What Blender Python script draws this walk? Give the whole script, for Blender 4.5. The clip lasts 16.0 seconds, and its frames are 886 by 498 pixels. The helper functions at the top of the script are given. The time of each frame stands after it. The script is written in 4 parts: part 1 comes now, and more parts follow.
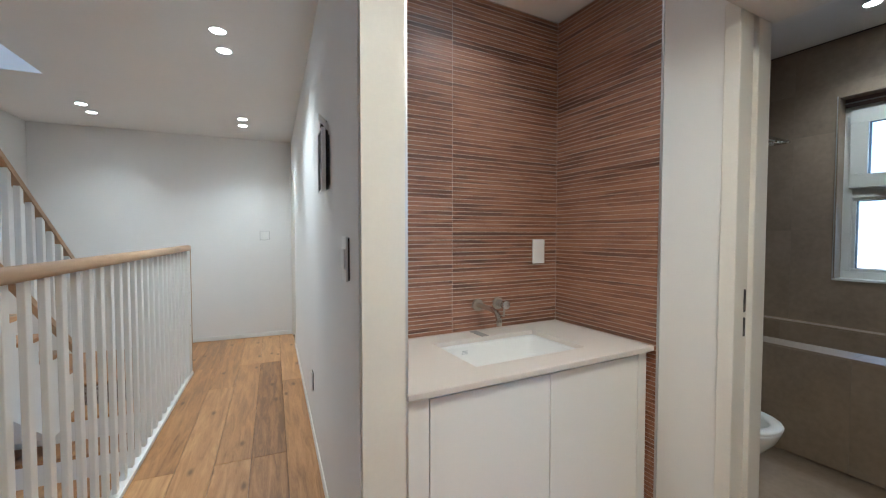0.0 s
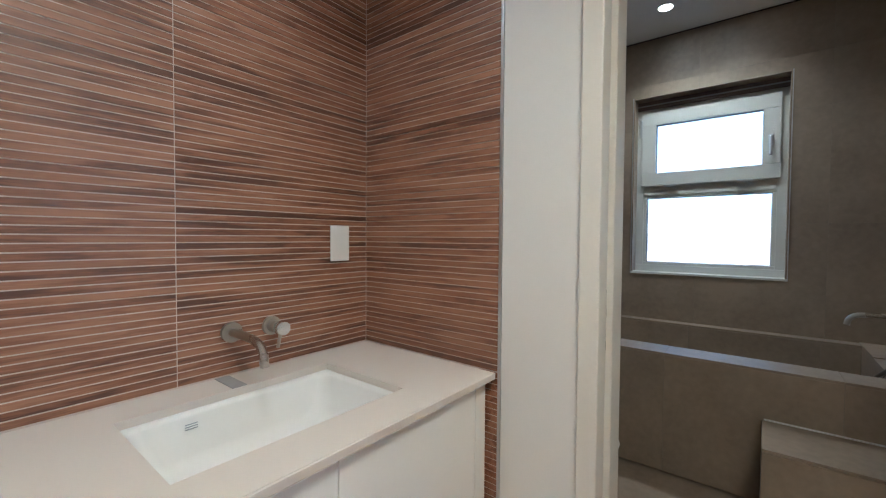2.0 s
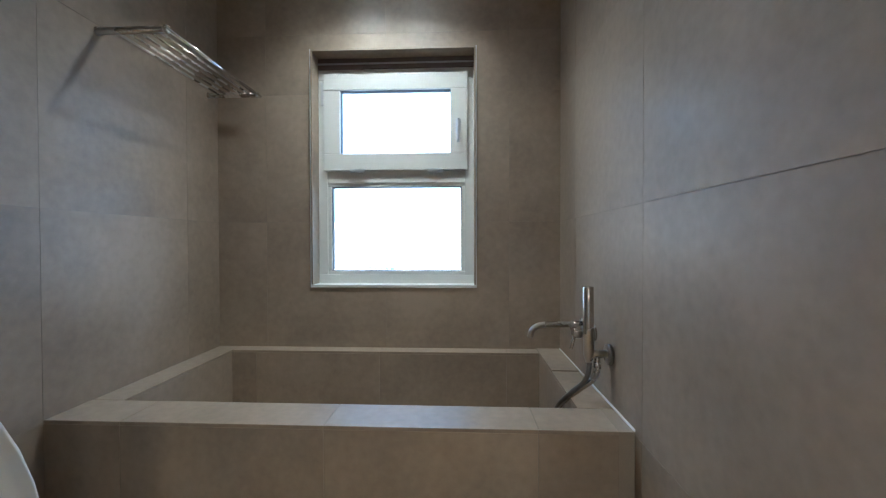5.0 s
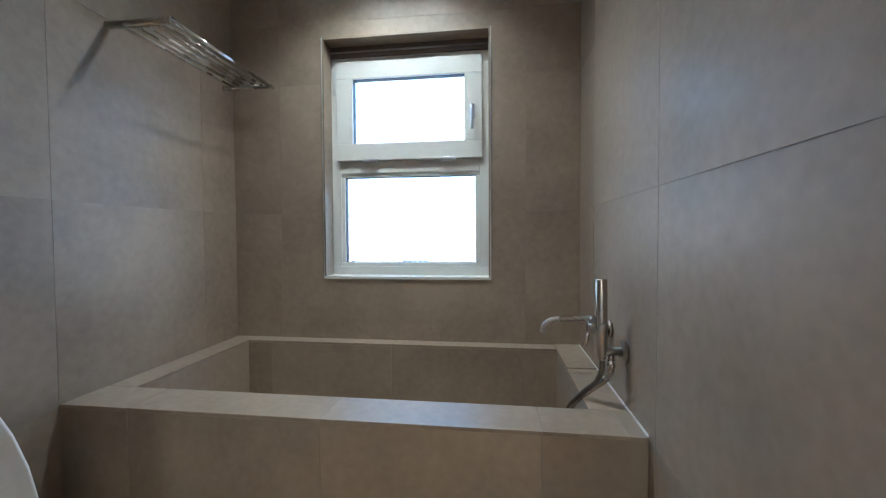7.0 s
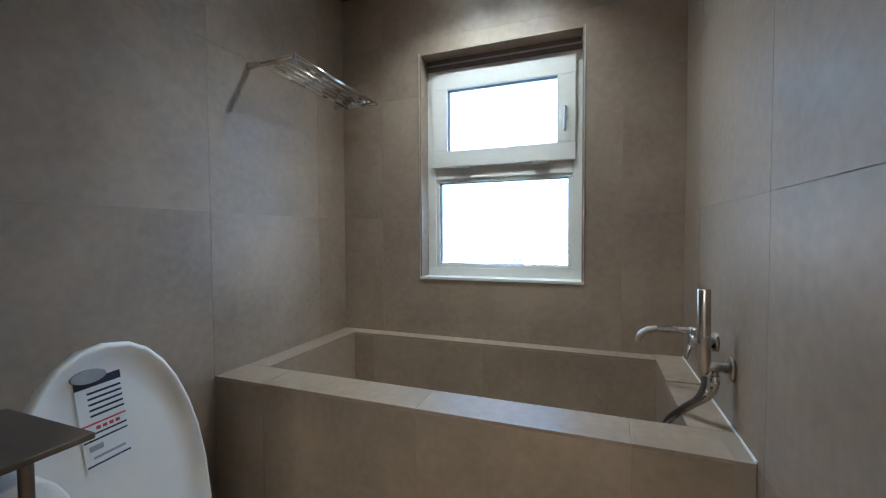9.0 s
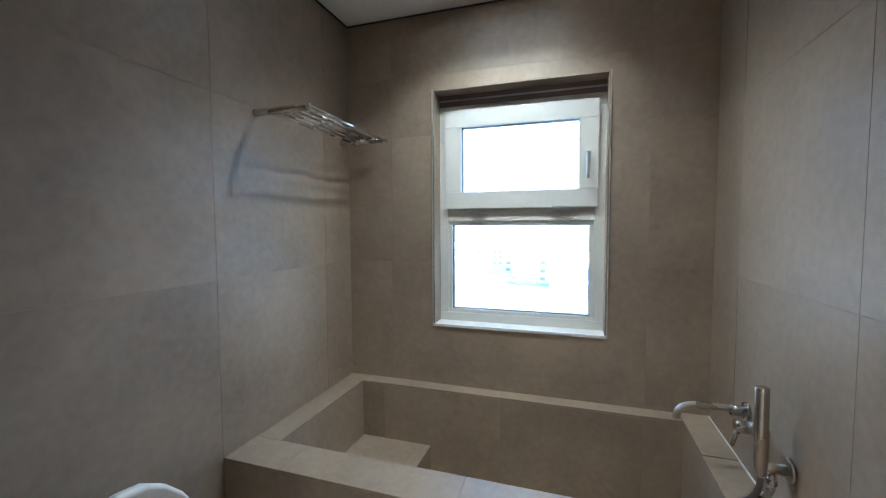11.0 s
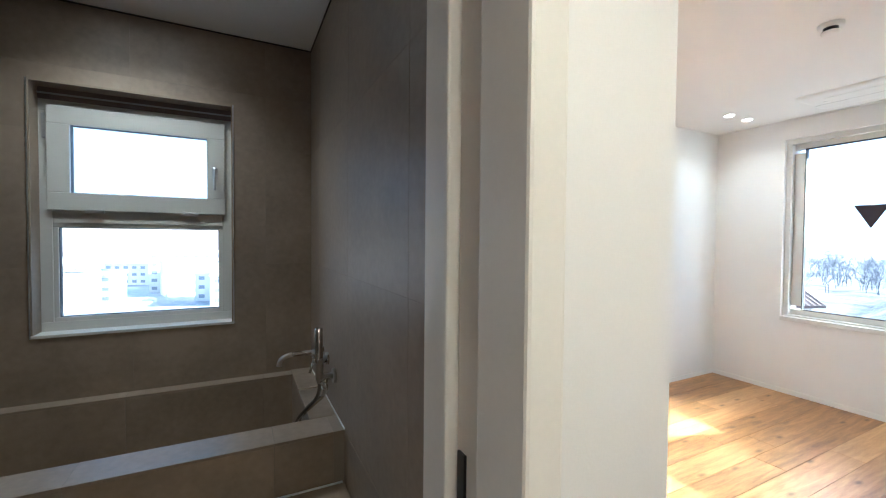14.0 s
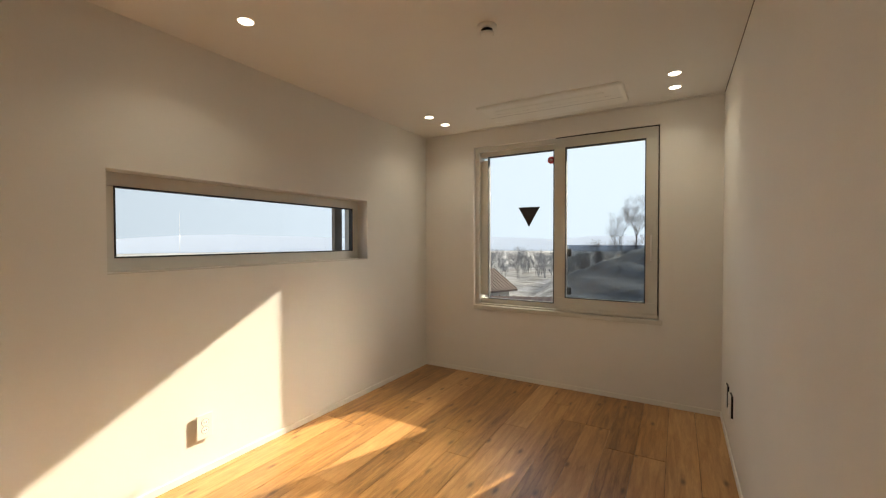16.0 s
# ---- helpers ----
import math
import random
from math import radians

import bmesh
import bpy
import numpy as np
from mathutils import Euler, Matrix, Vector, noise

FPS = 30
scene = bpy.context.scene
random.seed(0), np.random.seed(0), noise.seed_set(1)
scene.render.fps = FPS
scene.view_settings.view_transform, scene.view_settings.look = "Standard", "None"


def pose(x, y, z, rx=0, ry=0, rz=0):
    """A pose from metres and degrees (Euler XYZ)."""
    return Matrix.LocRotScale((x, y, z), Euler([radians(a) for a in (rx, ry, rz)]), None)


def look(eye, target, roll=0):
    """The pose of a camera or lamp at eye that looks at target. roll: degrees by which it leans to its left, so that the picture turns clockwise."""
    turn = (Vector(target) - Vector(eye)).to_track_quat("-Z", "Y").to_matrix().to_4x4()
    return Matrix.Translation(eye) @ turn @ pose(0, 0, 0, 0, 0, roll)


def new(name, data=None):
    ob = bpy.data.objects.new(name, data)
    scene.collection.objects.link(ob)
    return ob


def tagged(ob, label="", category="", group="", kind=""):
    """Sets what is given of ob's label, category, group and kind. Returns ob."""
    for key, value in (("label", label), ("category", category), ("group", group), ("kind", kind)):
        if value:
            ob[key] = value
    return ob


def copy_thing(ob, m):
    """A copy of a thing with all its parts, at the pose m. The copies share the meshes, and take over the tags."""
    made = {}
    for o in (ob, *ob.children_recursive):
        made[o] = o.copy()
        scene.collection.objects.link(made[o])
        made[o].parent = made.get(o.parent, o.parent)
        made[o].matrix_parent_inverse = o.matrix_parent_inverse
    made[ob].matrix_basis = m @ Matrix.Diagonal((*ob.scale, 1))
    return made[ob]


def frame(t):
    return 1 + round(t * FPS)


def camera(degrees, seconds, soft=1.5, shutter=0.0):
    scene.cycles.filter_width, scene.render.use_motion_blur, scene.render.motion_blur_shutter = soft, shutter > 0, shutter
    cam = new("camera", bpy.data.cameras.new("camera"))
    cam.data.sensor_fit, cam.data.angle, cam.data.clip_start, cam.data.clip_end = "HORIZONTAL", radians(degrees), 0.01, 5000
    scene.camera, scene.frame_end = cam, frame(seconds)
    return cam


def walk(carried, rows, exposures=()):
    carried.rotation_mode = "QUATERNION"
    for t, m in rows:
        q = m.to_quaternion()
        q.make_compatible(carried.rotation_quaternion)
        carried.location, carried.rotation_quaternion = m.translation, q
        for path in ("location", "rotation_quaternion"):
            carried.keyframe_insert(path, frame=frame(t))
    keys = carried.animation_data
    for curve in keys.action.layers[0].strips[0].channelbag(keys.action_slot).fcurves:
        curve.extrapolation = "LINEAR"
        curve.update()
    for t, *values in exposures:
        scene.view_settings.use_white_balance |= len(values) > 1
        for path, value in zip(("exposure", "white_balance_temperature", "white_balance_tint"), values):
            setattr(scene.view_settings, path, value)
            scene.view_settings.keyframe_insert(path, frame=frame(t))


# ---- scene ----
cam = camera(95.4, 16.0, soft=1.2)
PATH = [
    (0, (0.149, 0.062, 1.278), (1.086, 1.828, 1.208), 0.0),
    (0.5, (0.256, 0.239, 1.241), (1.281, 1.955, 1.174), 0.2),
    (1, (0.351, 0.379, 1.223), (1.555, 1.974, 1.156), 0.1),
    (1.5, (0.51, 0.479, 1.207), (1.9, 1.916, 1.14), 0.4),
    (2, (0.702, 0.526, 1.214), (2.269, 1.767, 1.155), 0.4),
    (2.5, (0.894, 0.552, 1.2), (2.64, 1.527, 1.147), 0.3),
    (3, (1.106, 0.586, 1.2), (2.995, 1.242, 1.16), 0.2),
    (3.5, (1.29, 0.577, 1.186), (3.255, 0.943, 1.153), 0.0),
    (4, (1.491, 0.518, 1.189), (3.48, 0.721, 1.163), 0.1),
    (4.5, (1.667, 0.483, 1.193), (3.663, 0.596, 1.165), -0.0),
    (4.7, (1.749, 0.481, 1.196), (3.747, 0.576, 1.167), -0.1),
    (6.8, (1.9, 0.379, 1.189), (3.887, 0.595, 1.123), -0.3),
    (7, (1.88, 0.371, 1.184), (3.862, 0.633, 1.12), -0.3),
    (7.5, (1.838, 0.345, 1.175), (3.799, 0.734, 1.11), -0.3),
    (8, (1.815, 0.316, 1.177), (3.743, 0.841, 1.108), -0.3),
    (8.5, (1.807, 0.317, 1.187), (3.704, 0.949, 1.119), -0.2),
    (9, (1.818, 0.341, 1.211), (3.686, 1.05, 1.141), -0.3),
    (9.2, (1.834, 0.348, 1.219), (3.694, 1.08, 1.15), -0.2),
    (11.3, (1.871, 0.569, 1.552), (3.785, 1.137, 1.431), -0.2),
    (11.5, (1.822, 0.549, 1.568), (3.75, 1.067, 1.454), -0.2),
    (12, (1.634, 0.489, 1.588), (3.597, 0.856, 1.486), 0.0),
    (12.5, (1.482, 0.462, 1.578), (3.477, 0.573, 1.489), 0.1),
    (13, (1.397, 0.425, 1.525), (3.383, 0.204, 1.465), 0.3),
    (13.5, (1.307, 0.422, 1.472), (3.214, -0.179, 1.438), 0.4),
    (14, (1.264, 0.367, 1.479), (3.049, -0.534, 1.426), 0.5),
    (14.5, (1.268, 0.249, 1.483), (2.872, -0.943, 1.416), 0.7),
    (15, (1.308, 0.077, 1.478), (2.705, -1.354, 1.425), 0.1),
    (15.5, (1.387, -0.114, 1.471), (2.561, -1.732, 1.425), -0.0),
    (16, (1.36, -0.384, 1.449), (2.366, -2.111, 1.409), -0.1),
]
EXPOSURES = [(0.0, 3.15, 5200, 0), (1.5, 3.1, 5200, 0), (3.0, 3.2, 5200, 0), (3.5, 3.2, 5200, 0), (4.0, 3.4, 5200, 0), (4.5, 3.8, 5200, -1), (9.0, 3.9, 5200, -1), (11.5, 3.95, 5200, -1), (13.0, 4.1, 5200, -1), (13.5, 3.5, 5200, -1),
             (14.0, 2.9, 5300, 0), (14.5, 2.5, 5500, 0), (15.0, 2.0, 6300, 0), (15.5, 1.48, 7200, 2), (16.0, 1.2, 8300, 6)]
walk(cam, [(t, look(eye, target, roll)) for t, eye, target, roll in PATH], EXPOSURES)

# ---- world and sun ----
SUN_WAY = Vector((0.36, 1.0, -0.558)).normalized()
world = bpy.data.worlds.new("sky")
scene.world = world
world.use_nodes = True
wn = world.node_tree
sky = wn.nodes.new("ShaderNodeTexSky")
sky.sky_type, sky.sun_disc = "NISHITA", False
sky.sun_elevation = math.asin(-SUN_WAY.z)
sky.sun_rotation = math.atan2(-SUN_WAY.x, -SUN_WAY.y)
sky.dust_density, sky.air_density = 0.4, 1.0
wn.links.new(sky.outputs[0], wn.nodes["Background"].inputs[0])
wn.nodes["Background"].inputs[1].default_value = 0.15
sun = new("sun", bpy.data.lights.new("sun", "SUN"))
sun.data.energy, sun.data.angle, sun.data.color = 4.4, radians(0.6), (1.0, 0.965, 0.90)
sun.matrix_world = look((0, 0, 20), Vector((0, 0, 20)) + SUN_WAY)

# ---- materials ----


def material(name, colour, rough=0.5, metal=0.0, spread=0.1, scale=3.0, grain=60.0, bump=0.1, stretch=(1, 1, 1), each=0.0, dark=None, coat=0.0, wear=0.06):
    """A surface with stains at a large scale, grain at a small one, and a difference from piece to piece."""
    m = bpy.data.materials.new(name)
    m.use_nodes = True
    nt, b = m.node_tree, m.node_tree.nodes["Principled BSDF"]
    n, link = nt.nodes, nt.links.new
    b.inputs["Metallic"].default_value = metal
    b.inputs["Coat Weight"].default_value = coat
    co, mp = n.new("ShaderNodeTexCoord"), n.new("ShaderNodeMapping")
    mp.inputs["Scale"].default_value = stretch
    link(co.outputs["Object"], mp.inputs[0])
    info = n.new("ShaderNodeObjectInfo")
    shift = n.new("ShaderNodeVectorMath")
    shift.operation = "MULTIPLY_ADD"
    link(info.outputs["Random"], shift.inputs[0])
    shift.inputs[1].default_value = (37, 53, 71) if each else (0, 0, 0)
    link(mp.outputs[0], shift.inputs[2])
    big, fine = n.new("ShaderNodeTexNoise"), n.new("ShaderNodeTexNoise")
    big.inputs["Scale"].default_value, fine.inputs["Scale"].default_value = scale, grain
    big.inputs["Detail"].default_value, fine.inputs["Detail"].default_value = 5, 4
    for t in (big, fine):
        link(shift.outputs[0], t.inputs["Vector"])
    add = n.new("ShaderNodeMath")
    add.operation = "MULTIPLY_ADD"
    link(fine.outputs[0], add.inputs[0])
    add.inputs[1].default_value = 0.45
    link(big.outputs[0], add.inputs[2])
    piece = n.new("ShaderNodeMath")
    piece.operation = "MULTIPLY_ADD"
    link(info.outputs["Random"], piece.inputs[0])
    piece.inputs[1].default_value = each
    link(add.outputs[0], piece.inputs[2])
    ramp = n.new("ShaderNodeValToRGB")
    lo = dark or tuple(c * (1 - spread) for c in colour)
    hi = tuple(min(1, c * (1 + spread)) for c in colour)
    mid = 0.72 + each / 2
    ramp.color_ramp.elements[0].position, ramp.color_ramp.elements[1].position = mid - 0.22 - each / 2, mid + 0.22 + each / 2
    ramp.color_ramp.elements[0].color, ramp.color_ramp.elements[1].color = (*lo, 1), (*hi, 1)
    link(piece.outputs[0], ramp.inputs[0])
    link(ramp.outputs[0], b.inputs["Base Color"])
    rr = n.new("ShaderNodeMapRange")
    rr.inputs["From Min"].default_value, rr.inputs["From Max"].default_value = 0.3, 0.7
    rr.inputs["To Min"].default_value, rr.inputs["To Max"].default_value = max(0.02, rough - wear), min(1, rough + wear)
    link(big.outputs[0], rr.inputs[0])
    link(rr.outputs[0], b.inputs["Roughness"])
    if bump:
        bp = n.new("ShaderNodeBump")
        bp.inputs["Strength"].default_value, bp.inputs["Distance"].default_value = bump, 0.002
        link(fine.outputs[0], bp.inputs["Height"])
        link(bp.outputs[0], b.inputs["Normal"])
    return m


def wood_material(name, light, mid, dark, along, rough=0.45, each=0.25, rings=1.0, knots=True, width=0.22):
    """Wood whose grain runs along the object's axis 0 or 1."""
    m = bpy.data.materials.new(name)
    m.use_nodes = True
    nt, b = m.node_tree, m.node_tree.nodes["Principled BSDF"]
    n, link = nt.nodes, nt.links.new
    co, mp = n.new("ShaderNodeTexCoord"), n.new("ShaderNodeMapping")
    mp.inputs["Scale"].default_value = (0.09, 1, 1) if along == 0 else (1, 0.09, 1)
    link(co.outputs["Object"], mp.inputs[0])
    info, shift = n.new("ShaderNodeObjectInfo"), n.new("ShaderNodeVectorMath")
    shift.operation = "MULTIPLY_ADD"
    link(info.outputs["Random"], shift.inputs[0])
    shift.inputs[1].default_value = (41, 67, 29)
    link(mp.outputs[0], shift.inputs[2])
    streak, fine, blot = (n.new("ShaderNodeTexNoise") for _ in range(3))
    for t, s, d, w in ((streak, 14 * rings, 6, 0.8), (fine, 110 * rings, 3, 0.2), (blot, 2.2, 3, 0.4)):
        t.inputs["Scale"].default_value, t.inputs["Detail"].default_value, t.inputs["Distortion"].default_value = s, d, w
        link(shift.outputs[0], t.inputs["Vector"])
    a1, a2, a3 = (n.new("ShaderNodeMath") for _ in range(3))
    for a, f, src in ((a1, 0.35, fine.outputs[0]), (a2, 0.5, blot.outputs[0]), (a3, each, info.outputs["Random"])):
        a.operation = "MULTIPLY_ADD"
        a.inputs[1].default_value = f
        link(src, a.inputs[0])
    link(streak.outputs[0], a1.inputs[2])
    link(a1.outputs[0], a2.inputs[2])
    link(a2.outputs[0], a3.inputs[2])
    ramp = n.new("ShaderNodeValToRGB")
    e = ramp.color_ramp.elements
    c = 0.92 + each / 2
    e[0].position, e[1].position = (c - width - each / 2) / 2, (c + width + each / 2) / 2
    e[0].color, e[1].color = (*dark, 1), (*light, 1)
    k = e.new(c / 2 - 0.01)
    k.color = (*mid, 1)
    half = n.new("ShaderNodeMath")
    half.operation = "MULTIPLY"
    half.inputs[1].default_value = 0.5
    link(a3.outputs[0], half.inputs[0])
    link(half.outputs[0], ramp.inputs[0])
    out = ramp.outputs[0]
    if knots:
        km = n.new("ShaderNodeMapping")
        km.inputs["Scale"].default_value = (1.6, 4.2, 1) if along == 0 else (4.2, 1.6, 1)
        link(co.outputs["Object"], km.inputs[0])
        ks = n.new("ShaderNodeVectorMath")
        ks.operation = "MULTIPLY_ADD"
        link(info.outputs["Random"], ks.inputs[0])
        ks.inputs[1].default_value = (19, 23, 0)
        link(km.outputs[0], ks.inputs[2])
        wob = n.new("ShaderNodeTexVoronoi")
        wob.voronoi_dimensions = "2D"
        wob.inputs["Scale"].default_value = 1.0
        link(ks.outputs[0], wob.inputs["Vector"])
        kr = n.new("ShaderNodeMapRange")
        kr.inputs["From Min"].default_value, kr.inputs["From Max"].default_value = 0.02, 0.085
        kr.inputs["To Min"].default_value, kr.inputs["To Max"].default_value = 0.75, 0.0
        link(wob.outputs["Distance"], kr.inputs[0])
        mix = n.new("ShaderNodeMixRGB")
        link(kr.outputs[0], mix.inputs[0])
        link(out, mix.inputs[1])
        mix.inputs[2].default_value = (*[v * 0.45 for v in dark], 1)
        out = mix.outputs[0]
    link(out, b.inputs["Base Color"])
    rr = n.new("ShaderNodeMapRange")
    rr.inputs["To Min"].default_value, rr.inputs["To Max"].default_value = rough - 0.08, rough + 0.1
    link(streak.outputs[0], rr.inputs[0])
    link(rr.outputs[0], b.inputs["Roughness"])
    bp = n.new("ShaderNodeBump")
    bp.inputs["Strength"].default_value, bp.inputs["Distance"].default_value = 0.12, 0.001
    link(a1.outputs[0], bp.inputs["Height"])
    link(bp.outputs[0], b.inputs["Normal"])
    return m


def glow(name, colour, strength):
    m = bpy.data.materials.new(name)
    m.use_nodes = True
    b = m.node_tree.nodes["Principled BSDF"]
    b.inputs["Base Color"].default_value = (*colour, 1)
    b.inputs["Emission Color"].default_value = (*colour, 1)
    b.inputs["Emission Strength"].default_value = strength
    return m


def glass_material(name, colour=(1, 1, 1), rough=0.0):
    m = bpy.data.materials.new(name)
    m.use_nodes = True
    b = m.node_tree.nodes["Principled BSDF"]
    b.inputs["Base Color"].default_value = (*colour, 1)
    b.inputs["Roughness"].default_value = rough
    b.inputs["Transmission Weight"].default_value = 1
    b.inputs["IOR"].default_value = 1.15
    return m


PLASTER = material("white_wallpaper", (0.78, 0.765, 0.74), 0.75, spread=0.025, scale=1.2, grain=260, bump=0.12)
CEILING = material("white_ceiling_paper", (0.80, 0.785, 0.76), 0.8, spread=0.02, scale=1.0, grain=220, bump=0.1)
TRIM = material("cream_lacquered_trim", (0.74, 0.71, 0.65), 0.42, spread=0.03, scale=2, grain=90, bump=0.05)
WHITE = material("white_lacquer", (0.80, 0.79, 0.76), 0.38, spread=0.015, scale=2, grain=90, bump=0.03, wear=0.02)
TILE = material("grey_brown_stone_tile", (0.272, 0.211, 0.154), 0.45, spread=0.24, scale=2.6, grain=30, bump=0.10, each=0.10)
TILE_GROUT = material("grey_grout", (0.27, 0.222, 0.172), 0.8, spread=0.1, grain=200, bump=0.2)
WOOD_GROUT = material("pale_grout", (0.70, 0.64, 0.58), 0.8, spread=0.1, grain=200, bump=0.2)
STRIP = wood_material("wood_look_strip", (0.38, 0.188, 0.112), (0.235, 0.101, 0.055), (0.095, 0.039, 0.023), 0, 0.40, each=0.12, rings=2.7, knots=False, width=0.13)
OAK = wood_material("oak_floor", (0.60, 0.345, 0.155), (0.40, 0.200, 0.074), (0.17, 0.075, 0.025), 1, 0.33, each=0.38, rings=2.2, width=0.20)
OAK_RAIL = wood_material("oak_handrail", (0.50, 0.33, 0.19), (0.42, 0.27, 0.15), (0.30, 0.18, 0.09), 1, 0.45, each=0.05, knots=False)
GAP = material("dark_floor_gap", (0.10, 0.06, 0.03), 0.8)
STONE = material("cream_engineered_stone", (0.66, 0.60, 0.54), 0.36, spread=0.012, scale=1.6, grain=180, bump=0.02, wear=0.01)
CERAMIC = material("white_ceramic", (0.80, 0.79, 0.77), 0.08, spread=0.01, scale=2, grain=40, bump=0.0, coat=0.4)
STEEL = material("brushed_nickel", (0.46, 0.42, 0.37), 0.27, 1.0, spread=0.06, scale=8, grain=300, bump=0.05)
CHROME = material("chrome", (0.75, 0.75, 0.76), 0.1, 1.0, spread=0.03, bump=0.0)
ALU = material("aluminium_edge", (0.62, 0.63, 0.64), 0.35, 1.0, spread=0.05, bump=0.03)
PVC = material("white_window_frame", (0.64, 0.63, 0.59), 0.35, spread=0.02, scale=2, grain=80, bump=0.03)
GASKET = material("black_gasket", (0.02, 0.02, 0.022), 0.6)
BLACK = material("black_plastic", (0.015, 0.015, 0.016), 0.25)
BROWN = material("bronze_metal", (0.16, 0.135, 0.115), 0.4, 0.7, spread=0.08, bump=0.05)
MAUVE = material("mauve_blind_box", (0.20, 0.16, 0.16), 0.6, spread=0.06)
FILM_SLOT = material("grey_joint_and_shade", (0.30, 0.29, 0.28), 0.6)
PAPER = material("white_tissue", (0.82, 0.81, 0.80), 0.95, spread=0.04, scale=30, grain=160, bump=0.5)
GLASS = glass_material("clear_glass")
GLASS_GREY = bpy.data.materials.new("grey_glass")
GLASS_GREY.use_nodes = True
gn = GLASS_GREY.node_tree
clear, shine, both = gn.nodes.new("ShaderNodeBsdfTransparent"), gn.nodes.new("ShaderNodeBsdfGlossy"), gn.nodes.new("ShaderNodeMixShader")
clear.inputs[0].default_value = (0.46, 0.50, 0.54, 1)
shine.inputs["Roughness"].default_value = 0.02
both.inputs[0].default_value = 0.05
gn.links.new(clear.outputs[0], both.inputs[1])
gn.links.new(shine.outputs[0], both.inputs[2])
gn.links.new(both.outputs[0], gn.nodes["Material Output"].inputs[0])
RED = material("red_sticker", (0.55, 0.05, 0.06), 0.5)
NAVY = material("navy_print", (0.02, 0.03, 0.06), 0.5)
GREY_PRINT = material("grey_print", (0.35, 0.36, 0.38), 0.5)
LABEL = material("white_label", (0.80, 0.81, 0.82), 0.4, spread=0.01)
LAMP = glow("lamp_lens", (1.0, 0.97, 0.92), 5.0)
SEALANT = material("white_sealant", (0.72, 0.72, 0.72), 0.4, spread=0.08, scale=20)
HOSE = material("dark_steel_hose", (0.20, 0.18, 0.16), 0.35, 1.0, spread=0.15, grain=400, bump=0.4)

# ---- mesh helpers ----


def box(bm, x0, x1, y0, y1, z0, z1, bevel=0.0):
    m = Matrix.Translation(((x0 + x1) / 2, (y0 + y1) / 2, (z0 + z1) / 2)) @ Matrix.Diagonal((x1 - x0, y1 - y0, z1 - z0, 1))
    vs = bmesh.ops.create_cube(bm, size=1, matrix=m)["verts"]
    if bevel:
        es = list({e for v in vs for e in v.link_edges})
        bmesh.ops.bevel(bm, geom=es, offset=bevel, segments=2, affect="EDGES", profile=0.5)
    return bm


def boxes(*dims, bevel=0.0):
    bm = bmesh.new()
    for d in dims:
        box(bm, *d, bevel=bevel)
    return bm


def tube(bm, points, r, seg=14, caps=True):
    """A round bar along points; r: one radius, or one for each point."""
    pts = [Vector(p) for p in points]
    rs = r if isinstance(r, (list, tuple)) else [r] * len(pts)
    ring, last = [], None
    side = None
    for i, p in enumerate(pts):
        d = (pts[min(i + 1, len(pts) - 1)] - pts[max(i - 1, 0)]).normalized()
        if side is None:
            side = d.orthogonal().normalized()
        side = (side - d * side.dot(d)).normalized()
        up = d.cross(side)
        ring = [bm.verts.new(p + rs[i] * (math.cos(a) * side + math.sin(a) * up)) for a in (2 * math.pi * k / seg for k in range(seg))]
        if last:
            for k in range(seg):
                f = bm.faces.new((last[k], last[(k + 1) % seg], ring[(k + 1) % seg], ring[k]))
                f.smooth = True
        elif caps:
            bm.faces.new(ring[::-1])
        last = ring
    if caps:
        bm.faces.new(ring)
    return bm


def arc(points, n=6):
    """Points smoothed into a flowing line (Catmull-Rom)."""
    p = [Vector(q) for q in points]
    p = [2 * p[0] - p[1]] + p + [2 * p[-1] - p[-2]]
    out = []
    for i in range(1, len(p) - 2):
        for k in range(n):
            t = k / n
            out.append(0.5 * (2 * p[i] + (p[i + 1] - p[i - 1]) * t + (2 * p[i - 1] - 5 * p[i] + 4 * p[i + 1] - p[i + 2]) * t * t + (3 * p[i] - p[i - 1] - 3 * p[i + 1] + p[i + 2]) * t ** 3))
    return out + [p[-2]]


def loft(bm, rings, close=True, smooth=True):
    """Skin over rings of points of one length."""
    rows = [[bm.verts.new(p) for p in ring] for ring in rings]
    n = len(rows[0])
    for a, b in zip(rows, rows[1:]):
        for k in range(n):
            bm.faces.new((a[k], a[(k + 1) % n], b[(k + 1) % n], b[k])).smooth = smooth
    if close:
        bm.faces.new(rows[0][::-1])
        bm.faces.new(rows[-1])
    return bm


def obj(name, bm, mat, parent=None, label="", m=None):
    me = bpy.data.meshes.new(name)
    bmesh.ops.recalc_face_normals(bm, faces=bm.faces)
    bm.to_mesh(me)
    bm.free()
    me.materials.append(mat)
    ob = new(name, me)
    if m is not None:
        ob.matrix_basis = m
    ob.parent = parent
    if label:
        ob["label"] = label
    return ob


def part(name, bm, mat, parent, label=""):
    return obj(name, bm, mat, parent, label)


def structure(name, bm, mat, label, m=None):
    return tagged(obj(name, bm, mat, None, label, m), kind="structure")


def thing(name, m, label, category, group=""):
    ob = new(name)
    ob.empty_display_size = 0.1
    ob.matrix_basis = m
    return tagged(ob, label, category, group)


def piece(name, mesh, parent, m):
    ob = new(name, mesh)
    ob.matrix_basis = m
    ob.parent = parent
    return ob


